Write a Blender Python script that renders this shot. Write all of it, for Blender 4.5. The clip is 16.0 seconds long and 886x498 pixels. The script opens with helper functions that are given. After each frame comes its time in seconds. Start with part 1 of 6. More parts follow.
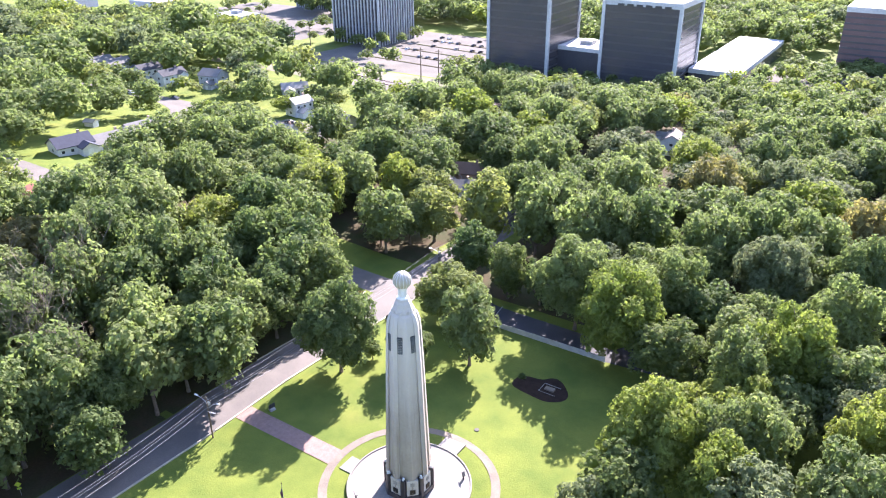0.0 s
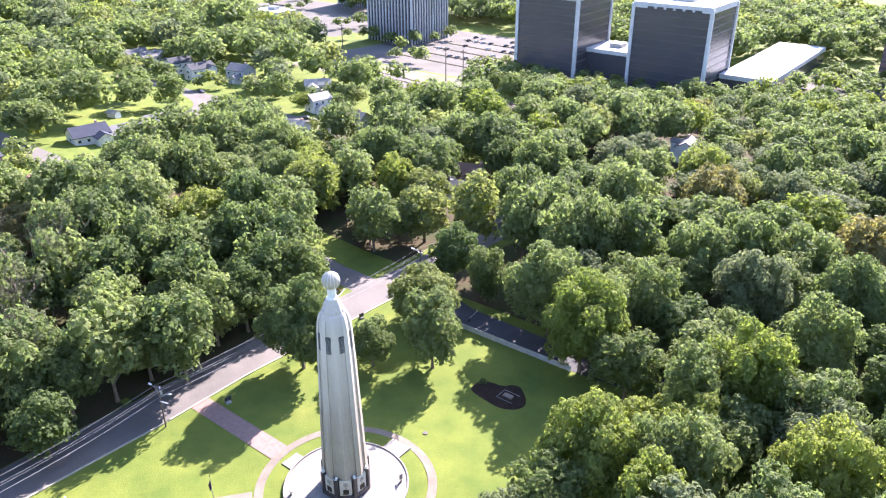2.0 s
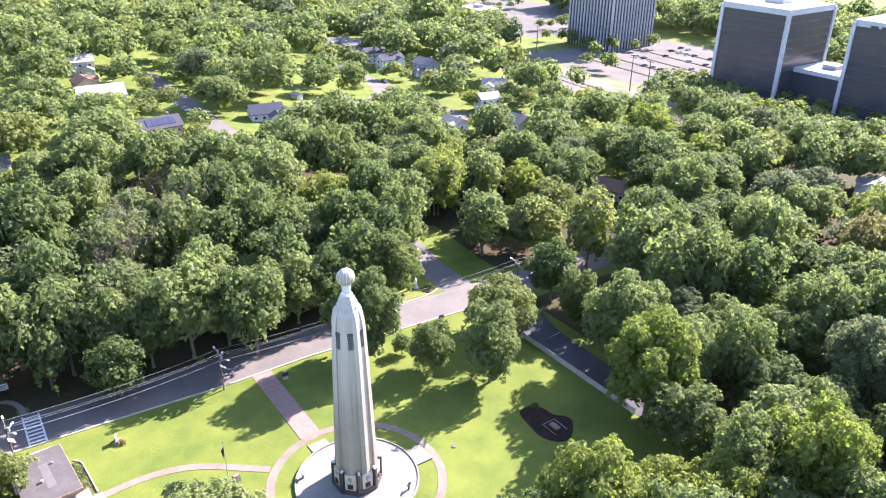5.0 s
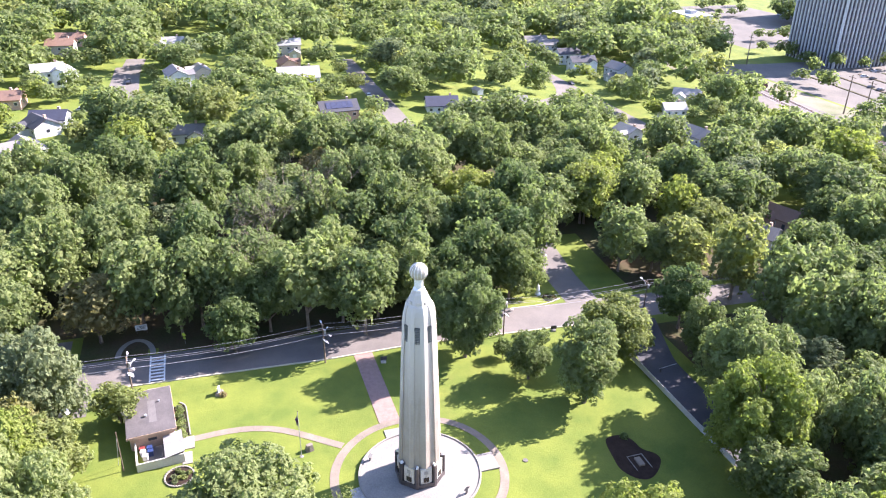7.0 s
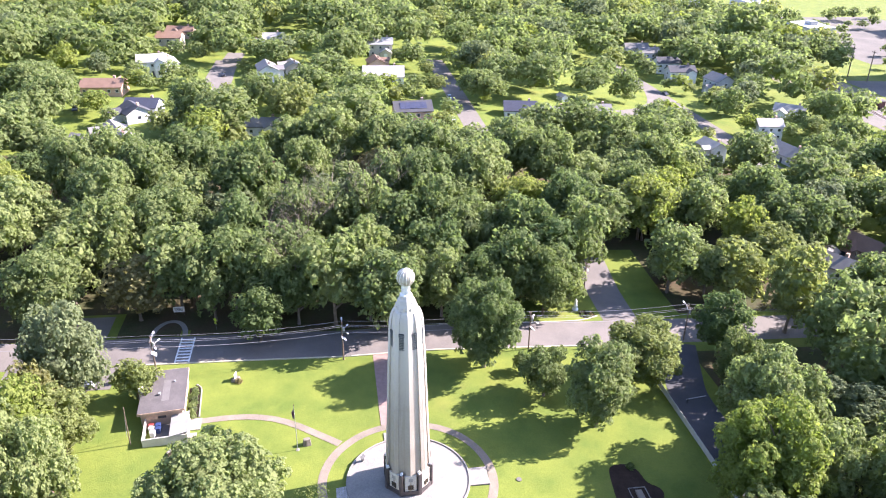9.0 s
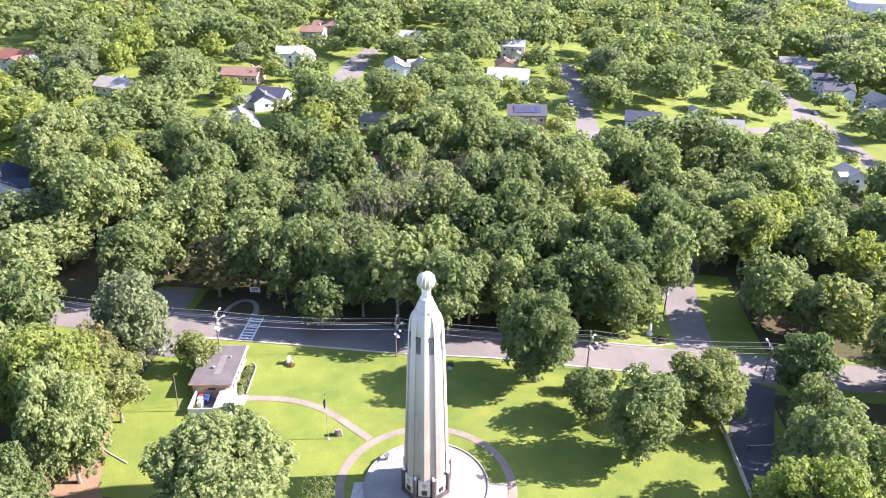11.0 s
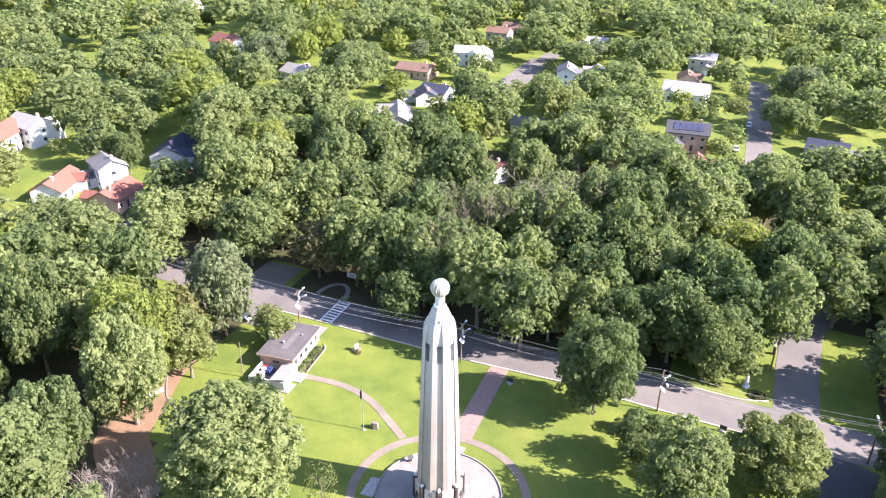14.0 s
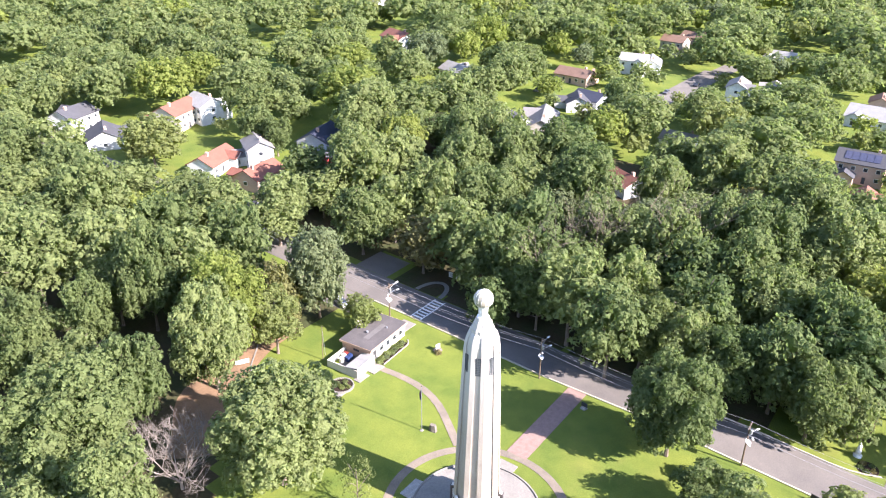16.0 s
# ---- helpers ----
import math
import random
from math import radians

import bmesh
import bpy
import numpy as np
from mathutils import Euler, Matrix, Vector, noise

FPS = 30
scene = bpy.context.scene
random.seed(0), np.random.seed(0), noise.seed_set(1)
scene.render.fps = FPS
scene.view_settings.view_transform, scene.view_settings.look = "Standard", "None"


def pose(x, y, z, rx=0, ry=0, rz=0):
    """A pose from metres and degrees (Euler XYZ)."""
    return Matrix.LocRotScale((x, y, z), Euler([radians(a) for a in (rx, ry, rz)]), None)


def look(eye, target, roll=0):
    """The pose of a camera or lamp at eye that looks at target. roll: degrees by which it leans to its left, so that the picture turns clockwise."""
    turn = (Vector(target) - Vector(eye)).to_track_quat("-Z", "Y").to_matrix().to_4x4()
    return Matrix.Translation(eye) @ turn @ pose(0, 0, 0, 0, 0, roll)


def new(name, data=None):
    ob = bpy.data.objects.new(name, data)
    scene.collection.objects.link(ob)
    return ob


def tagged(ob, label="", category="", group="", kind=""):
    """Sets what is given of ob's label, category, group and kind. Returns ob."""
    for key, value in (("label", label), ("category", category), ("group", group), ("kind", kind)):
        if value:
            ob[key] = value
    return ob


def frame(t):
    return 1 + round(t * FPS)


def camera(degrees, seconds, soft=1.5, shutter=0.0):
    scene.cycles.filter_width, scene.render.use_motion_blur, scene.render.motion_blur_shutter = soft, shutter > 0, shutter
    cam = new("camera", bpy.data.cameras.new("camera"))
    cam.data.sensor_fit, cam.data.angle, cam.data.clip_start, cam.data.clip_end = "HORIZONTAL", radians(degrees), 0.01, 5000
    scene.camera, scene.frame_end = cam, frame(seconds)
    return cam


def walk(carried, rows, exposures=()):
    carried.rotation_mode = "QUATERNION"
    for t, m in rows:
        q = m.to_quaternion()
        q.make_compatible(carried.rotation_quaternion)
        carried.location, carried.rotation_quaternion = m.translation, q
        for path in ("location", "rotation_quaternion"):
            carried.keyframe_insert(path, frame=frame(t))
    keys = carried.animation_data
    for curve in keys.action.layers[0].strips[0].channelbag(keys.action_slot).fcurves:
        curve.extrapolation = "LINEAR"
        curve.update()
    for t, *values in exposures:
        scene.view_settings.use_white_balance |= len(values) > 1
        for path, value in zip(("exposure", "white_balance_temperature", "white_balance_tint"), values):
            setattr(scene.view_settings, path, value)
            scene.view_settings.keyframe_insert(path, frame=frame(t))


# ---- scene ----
cam = camera(61.4, 16.0, 1.1)
# eye over the foot of the memorial tower, which stands at the origin
METRES, EYE, TILT, LEAN, TURN = 139.5, 88.9, 0.0, 0.0, 33.7
ROWS = [
    (0.0, 0.0, 0.0, 0.0, -0.21, -26.12, 0.42),
    (0.5, 0.0301, 0.0015, 0.0008, 0.16, -26.12, 0.37),
    (1.0, 0.061, 0.0034, 0.0014, 1.16, -26.16, 0.29),
    (1.5, 0.0922, 0.0061, 0.0019, 1.64, -26.11, 0.23),
    (2.0, 0.12, 0.009, 0.0021, 4.06, -26.19, 0.08),
    (2.5, 0.15, 0.0148, 0.0015, 9.18, -26.27, -0.12),
    (3.0, 0.1816, 0.0245, 0.0022, 13.83, -26.3, -0.23),
    (5.5, 0.3251, 0.089, 0.0038, 24.83, -26.25, -0.39),
    (6.0, 0.3504, 0.1054, 0.0031, 29.66, -26.36, -0.45),
    (6.5, 0.3754, 0.1252, 0.0033, 34.44, -26.4, -0.49),
    (7.0, 0.3994, 0.1465, 0.0027, 38.44, -26.39, -0.51),
    (7.5, 0.4218, 0.1697, 0.0038, 41.39, -26.4, -0.54),
    (8.0, 0.4424, 0.1931, 0.0045, 43.09, -26.36, -0.56),
    (8.5, 0.4623, 0.2168, 0.0046, 44.94, -26.32, -0.54),
    (9.0, 0.4809, 0.2404, 0.0043, 47.81, -26.33, -0.56),
    (11.5, 0.5542, 0.3795, 0.0019, 62.98, -26.29, -0.5),
    (12.0, 0.5648, 0.4089, 0.0016, 65.39, -26.28, -0.48),
    (12.5, 0.5738, 0.4386, 0.0013, 68.05, -26.25, -0.48),
    (13.0, 0.5811, 0.4687, 0.0009, 70.98, -26.23, -0.47),
    (13.5, 0.587, 0.4993, 0.0003, 74.12, -26.21, -0.46),
    (14.0, 0.5906, 0.53, -0.0003, 77.76, -26.22, -0.46),
    (14.5, 0.5922, 0.5609, -0.001, 81.96, -26.26, -0.46),
    (15.0, 0.5912, 0.5925, -0.0017, 86.35, -26.25, -0.46),
    (15.5, 0.588, 0.6246, -0.0021, 90.02, -26.22, -0.45),
    (16.0, 0.583, 0.6565, -0.0024, 92.85, -26.19, -0.42),
]
walk(cam, [(t, pose(56.5, -74.2, EYE, TILT, LEAN, TURN) @ pose(METRES * x, METRES * y, METRES * z, 90 + pitch, roll, yaw)) for t, x, y, z, yaw, pitch, roll in ROWS],
     exposures=[(0.0, 2.44, 6100, 26), (5.0, 2.42, 6150, 26), (9.0, 2.38, 6210, 26), (13.0, 2.33, 6220, 26), (16.0, 2.19, 6220, 21)])

# ---- light: late-summer sun, seen half against the light ----
SUN_AZ, SUN_EL = radians(99.3), radians(31.0)
world = bpy.data.worlds.new("sky")
scene.world = world
world.use_nodes = True
wn = world.node_tree
sky = wn.nodes.new("ShaderNodeTexSky")
sky.sky_type, sky.sun_disc = "NISHITA", False
sky.sun_elevation, sky.sun_rotation = SUN_EL, math.pi / 2 - SUN_AZ
sky.air_density, sky.dust_density, sky.ozone_density = 1.0, 0.7, 2.0
wn.links.new(sky.outputs[0], wn.nodes["Background"].inputs[0])
wn.nodes["Background"].inputs[1].default_value = 0.108
sun = new("sun", bpy.data.lights.new("sun", "SUN"))
sun.data.energy, sun.data.angle, sun.data.color = 5.0, radians(0.55), (1.0, 0.93, 0.845)
SUN_WAY = Vector((math.cos(SUN_AZ) * math.cos(SUN_EL), math.sin(SUN_AZ) * math.cos(SUN_EL), math.sin(SUN_EL)))
sun.matrix_world = look(SUN_WAY * 300, (0, 0, 0))

# ---- materials ----
def hexmix(nt, a, b, fac):
    m = nt.nodes.new("ShaderNodeMix")
    m.data_type = "RGBA"
    m.inputs["A"].default_value, m.inputs["B"].default_value = (*a, 1), (*b, 1)
    nt.links.new(fac, m.inputs["Factor"])
    return m.outputs["Result"]


def noise_out(nt, scale, detail=4.0, rough=0.6, coord="Object", lo=0.35, hi=0.65):
    tc, n, r = nt.nodes.new("ShaderNodeTexCoord"), nt.nodes.new("ShaderNodeTexNoise"), nt.nodes.new("ShaderNodeMapRange")
    n.inputs["Scale"].default_value, n.inputs["Detail"].default_value, n.inputs["Roughness"].default_value = scale, detail, rough
    nt.links.new(tc.outputs[coord], n.inputs["Vector"])
    r.inputs["From Min"].default_value, r.inputs["From Max"].default_value = lo, hi
    nt.links.new(n.outputs[0], r.inputs["Value"])
    return r.outputs[0]


def tint(nt, col, fac, dark, light):
    """col times a grey between dark and light, by fac."""
    r, m = nt.nodes.new("ShaderNodeMapRange"), nt.nodes.new("ShaderNodeMix")
    r.inputs["To Min"].default_value, r.inputs["To Max"].default_value = dark, light
    nt.links.new(fac, r.inputs["Value"])
    m.data_type, m.blend_type = "RGBA", "MULTIPLY"
    m.inputs["Factor"].default_value = 1.0
    nt.links.new(col, m.inputs["A"])
    nt.links.new(r.outputs[0], m.inputs["B"])
    return m.outputs["Result"]


def bump(nt, height, strength, distance):
    b = nt.nodes.new("ShaderNodeBump")
    b.inputs["Strength"].default_value, b.inputs["Distance"].default_value = strength, distance
    nt.links.new(height, b.inputs["Height"])
    nt.links.new(b.outputs[0], nt.nodes["Principled BSDF"].inputs["Normal"])


def mat(name, a, b=None, big=0.3, fine=6.0, rough=0.8, metal=0.0, spec=0.3, relief=0.0, vary=0.0, span=(0.82, 1.12)):
    """Two tones by a large noise, worn by a fine one; relief: bump in metres; vary: shift from object to object."""
    m = bpy.data.materials.new(name)
    m.use_nodes = True
    nt = m.node_tree
    p = nt.nodes["Principled BSDF"]
    col = hexmix(nt, a, b or tuple(c * 0.8 for c in a), noise_out(nt, big))
    f = noise_out(nt, fine, 6.0, 0.7)
    col = tint(nt, col, f, *span)
    if vary:
        oi = nt.nodes.new("ShaderNodeObjectInfo")
        col = tint(nt, col, oi.outputs["Random"], 1 - vary, 1 + vary)
    nt.links.new(col, p.inputs["Base Color"])
    p.inputs["Roughness"].default_value, p.inputs["Metallic"].default_value = rough, metal
    p.inputs["Specular IOR Level"].default_value = spec
    if relief:
        bump(nt, f, 0.6, relief)
    return m


def leaf_mat(name, a, b, through_col, big=0.07):
    """Foliage: tone by the tree, by the clump and by the leaf; light comes through the leaves."""
    m = bpy.data.materials.new(name)
    m.use_nodes = True
    nt = m.node_tree
    p, out = nt.nodes["Principled BSDF"], nt.nodes["Material Output"]
    oi, geo = nt.nodes.new("ShaderNodeObjectInfo"), nt.nodes.new("ShaderNodeNewGeometry")
    n = nt.nodes.new("ShaderNodeTexNoise")
    n.inputs["Scale"].default_value, n.inputs["Detail"].default_value = big, 1.0
    nt.links.new(geo.outputs["Position"], n.inputs["Vector"])
    add = nt.nodes.new("ShaderNodeMath")
    add.operation = "ADD"
    nt.links.new(oi.outputs["Random"], add.inputs[0])
    nt.links.new(n.outputs[0], add.inputs[1])
    r = nt.nodes.new("ShaderNodeMapRange")
    r.inputs["From Min"].default_value, r.inputs["From Max"].default_value = 0.45, 1.45
    nt.links.new(add.outputs[0], r.inputs["Value"])
    col = hexmix(nt, a, b, r.outputs[0])
    col = tint(nt, col, geo.outputs["Random Per Island"], 0.85, 1.14)
    nt.links.new(col, p.inputs["Base Color"])
    p.inputs["Roughness"].default_value, p.inputs["Specular IOR Level"].default_value = 0.6, 0.08
    grain = noise_out(nt, 0.9, 3.0, 0.7, "Generated", 0.3, 0.7)
    gn = grain.node.inputs["Value"].links[0].from_node
    nt.links.new(geo.outputs["Position"], gn.inputs["Vector"])
    col = tint(nt, col, grain, 0.8, 1.16)
    nt.links.new(col, p.inputs["Base Color"])
    bump(nt, grain, 0.9, 0.5)
    tr, mix, mul = nt.nodes.new("ShaderNodeBsdfTranslucent"), nt.nodes.new("ShaderNodeMixShader"), nt.nodes.new("ShaderNodeMix")
    mul.data_type, mul.blend_type = "RGBA", "MULTIPLY"
    mul.inputs["Factor"].default_value = 1.0
    mul.inputs["B"].default_value = (*through_col, 1)
    nt.links.new(col, mul.inputs["A"])
    nt.links.new(mul.outputs["Result"], tr.inputs["Color"])
    mix.inputs[0].default_value = 0.46
    nt.links.new(p.outputs[0], mix.inputs[1])
    nt.links.new(tr.outputs[0], mix.inputs[2])
    nt.links.new(mix.outputs[0], out.inputs["Surface"])
    return m


def streaked(name, a, b, stain, clean, low, high):
    """Weathered concrete with streaks that run down it, cleaner and paler between the heights low and high."""
    m = mat(name, a, b, 0.15, 3.0, 0.85, relief=0.006, span=(0.94, 1.05))
    nt = m.node_tree
    tc, mp, n, r, mx = (nt.nodes.new("ShaderNode" + k) for k in ("TexCoord", "Mapping", "TexNoise", "MapRange", "Mix"))
    mp.inputs["Scale"].default_value = (1.7, 1.7, 0.07)
    n.inputs["Scale"].default_value, n.inputs["Detail"].default_value = 1.0, 5.0
    r.inputs["From Min"].default_value, r.inputs["From Max"].default_value, r.inputs["To Max"].default_value = 0.5, 0.72, 0.55
    nt.links.new(tc.outputs["Object"], mp.inputs["Vector"])
    nt.links.new(mp.outputs[0], n.inputs["Vector"])
    nt.links.new(n.outputs[0], r.inputs["Value"])
    mx.data_type = "RGBA"
    p = nt.nodes["Principled BSDF"]
    nt.links.new(p.inputs["Base Color"].links[0].from_socket, mx.inputs["A"])
    mx.inputs["B"].default_value = (*stain, 1)
    nt.links.new(r.outputs[0], mx.inputs["Factor"])
    sep, up, wave, top = (nt.nodes.new("ShaderNode" + k) for k in ("SeparateXYZ", "MapRange", "Math", "Mix"))
    nt.links.new(tc.outputs["Object"], sep.inputs[0])
    wave.operation = "MULTIPLY_ADD"
    nt.links.new(n.outputs[0], wave.inputs[0])
    wave.inputs[1].default_value = 9.0
    nt.links.new(sep.outputs["Z"], wave.inputs[2])
    up.inputs["From Min"].default_value, up.inputs["From Max"].default_value, up.inputs["To Max"].default_value = low + 4.5, high + 4.5, 0.94
    nt.links.new(wave.outputs[0], up.inputs["Value"])
    top.data_type = "RGBA"
    nt.links.new(up.outputs[0], top.inputs["Factor"])
    nt.links.new(mx.outputs["Result"], top.inputs["A"])
    top.inputs["B"].default_value = (*clean, 1)
    nt.links.new(top.outputs["Result"], p.inputs["Base Color"])
    return m


def dry(m, col, scale):
    """Dry patches with soft rims on a lawn."""
    nt = m.node_tree
    p, mx = nt.nodes["Principled BSDF"], nt.nodes.new("ShaderNodeMix")
    mx.data_type = "RGBA"
    fac = noise_out(nt, scale, 5.0, 0.65, "Object", 0.58, 0.95)
    nt.links.new(p.inputs["Base Color"].links[0].from_socket, mx.inputs["A"])
    mx.inputs["B"].default_value = (*col, 1)
    nt.links.new(fac, mx.inputs["Factor"])
    nt.links.new(mx.outputs["Result"], p.inputs["Base Color"])


LEAF = leaf_mat("leaves_green", (0.120, 0.156, 0.062), (0.202, 0.236, 0.096), (1.50, 1.64, 1.15))
LEAF_BRIGHT = leaf_mat("leaves_bright", (0.172, 0.212, 0.056), (0.220, 0.248, 0.070), (1.5, 1.62, 0.95))
LEAF_DARK = leaf_mat("leaves_dark", (0.100, 0.142, 0.057), (0.148, 0.180, 0.069), (1.6, 1.7, 1.2))
LEAF_GREY = leaf_mat("leaves_silvery", (0.134, 0.166, 0.084), (0.162, 0.192, 0.098), (1.5, 1.5, 1.3))
LEAF_RUST = leaf_mat("leaves_turning", (0.198, 0.172, 0.084), (0.186, 0.190, 0.080), (1.7, 1.6, 1.0))
LEAF_YELLOW = leaf_mat("leaves_yellowing", (0.170, 0.205, 0.074), (0.196, 0.222, 0.086), (1.7, 1.7, 1.1))
BARK = mat("bark", (0.13, 0.10, 0.075), (0.20, 0.165, 0.13), 1.5, 12, 0.95, relief=0.02)
STREET = mat("worn_pale_asphalt", (0.172, 0.156, 0.140), (0.138, 0.126, 0.114), 0.12, 3.0, 0.95, spec=0.08, relief=0.01)
BALLAST = mat("gravel_and_dry_grass", (0.190, 0.170, 0.130), (0.130, 0.140, 0.075), 0.06, 2.0, 0.95, spec=0.1, relief=0.04)
# greyer than the plain white paint, for the fence and barrier bar
FENCE_WHITE = mat("greyed_white_boards", (0.46, 0.46, 0.44), (0.36, 0.36, 0.35), 0.6, 7.0, 0.8)
STONE_DARK = mat("brown_stone", (0.20, 0.17, 0.14), (0.13, 0.115, 0.10), 1.2, 8.0, 0.9, relief=0.02)
BARK_PALE = mat("bark_pale", (0.275, 0.235, 0.205), (0.20, 0.168, 0.146), 0.8, 12, 0.95, relief=0.02)
GRASS = mat("grass", (0.148, 0.175, 0.033), (0.094, 0.132, 0.025), 0.12, 4.5, 0.95, spec=0.15, relief=0.05)
dry(GRASS, (0.185, 0.160, 0.052), 0.042)
LITTER = mat("leaf_litter", (0.075, 0.055, 0.033), (0.050, 0.058, 0.024), 0.12, 2.5, 0.95, spec=0.1, relief=0.05)
EARTH = mat("bare_earth", (0.234, 0.148, 0.090), (0.172, 0.113, 0.070), 0.2, 3.0, 0.95, spec=0.1, relief=0.03)
MULCH = mat("mulch", (0.026, 0.017, 0.013), (0.04, 0.027, 0.02), 0.6, 7.0, 0.95, spec=0.1, relief=0.04)
ASPHALT = mat("asphalt", (0.158, 0.140, 0.126), (0.120, 0.108, 0.099), 0.12, 5.0, 0.85, relief=0.01)
# darker tone than the road's asphalt, used on the lane alone
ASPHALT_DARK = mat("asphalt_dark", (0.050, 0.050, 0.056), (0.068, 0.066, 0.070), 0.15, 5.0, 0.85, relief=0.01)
CONCRETE_LOT = mat("pale_paving", (0.160, 0.146, 0.130), (0.125, 0.116, 0.106), 0.05, 1.5, 0.95, spec=0.08)
KERB = mat("kerb_concrete", (0.429, 0.390, 0.281), (0.359, 0.328, 0.257), 0.4, 6.0, 0.85, relief=0.01)
PATH = mat("path_concrete", (0.208, 0.172, 0.134), (0.158, 0.131, 0.104), 0.35, 5.0, 0.9, relief=0.01)
BRICK = mat("brick_paving", (0.282, 0.192, 0.162), (0.232, 0.155, 0.132), 1.2, 9.0, 0.9, relief=0.008, vary=0.14)
PLATE = mat("terrace_concrete", (0.245, 0.226, 0.200), (0.198, 0.184, 0.164), 0.25, 4.0, 0.85, relief=0.006)
PAINT = mat("road_paint", (0.72, 0.72, 0.70), (0.55, 0.55, 0.54), 1.5, 8.0, 0.8)
WHITE = mat("white_paint", (0.78, 0.78, 0.76), (0.68, 0.68, 0.66), 0.4, 5.0, 0.7)
WHITE_METAL = mat("white_metal", (0.72, 0.72, 0.71), (0.6, 0.6, 0.59), 0.7, 9.0, 0.5)
SHAFT = streaked("tower_concrete", (0.415, 0.364, 0.306), (0.345, 0.294, 0.240), (0.210, 0.158, 0.113), (0.430, 0.400, 0.358), 15.0, 28.0)
GRANITE = mat("dark_granite", (0.045, 0.040, 0.042), (0.085, 0.07, 0.066), 0.9, 9.0, 0.45, spec=0.5)
BRONZE = mat("bronze_grille", (0.12, 0.085, 0.045), (0.06, 0.05, 0.035), 2.0, 12.0, 0.5, metal=0.7)
DARK = mat("dark_metal", (0.035, 0.035, 0.038), (0.055, 0.055, 0.055), 2.0, 12.0, 0.6)
GALV = mat("galvanised_metal", (0.42, 0.43, 0.44), (0.32, 0.33, 0.34), 1.0, 9.0, 0.5, metal=0.6)
LOUVRE = mat("louvre_metal", (0.12, 0.13, 0.135), (0.08, 0.088, 0.092), 1.5, 9.0, 0.6)
POLE_WOOD = mat("pole_wood", (0.17, 0.125, 0.09), (0.11, 0.085, 0.065), 0.8, 10.0, 0.95, relief=0.01)
WIRE = mat("wire", (0.36, 0.36, 0.37), (0.3, 0.3, 0.31), 1.0, 4.0, 0.5)
ROOF_FLAT = mat("roof_membrane", (0.108, 0.096, 0.094), (0.080, 0.073, 0.072), 0.3, 4.0, 0.85)
STUCCO = mat("cream_stucco", (0.577, 0.546, 0.484), (0.515, 0.476, 0.413), 0.5, 7.0, 0.9)
STUCCO_TAN = mat("tan_stucco", (0.468, 0.328, 0.234), (0.406, 0.281, 0.195), 0.5, 7.0, 0.9)
STONE = mat("grey_stone", (0.40, 0.38, 0.35), (0.28, 0.265, 0.25), 1.2, 8.0, 0.9, relief=0.02)
BULB = mat("cast_glass", (0.385, 0.352, 0.285), (0.310, 0.278, 0.220), 1.6, 6.0, 0.5, spec=0.35)
GLASS = mat("window_glass", (0.030, 0.036, 0.044), (0.045, 0.05, 0.058), 0.6, 3.0, 0.12, spec=0.8)
# base colour lifted and blued to stand for haze over the distance
FACADE = mat("dark_facade_glass_hazed", (0.055, 0.055, 0.068), (0.075, 0.068, 0.075), 0.05, 1.5, 0.22, spec=0.6)
FACADE_BROWN = mat("red_brown_facade", (0.16, 0.10, 0.095), (0.12, 0.08, 0.08), 0.05, 2.0, 0.6)
OFFICE_WHITE = mat("office_concrete", (0.515, 0.515, 0.515), (0.437, 0.437, 0.437), 0.05, 1.0, 0.8)

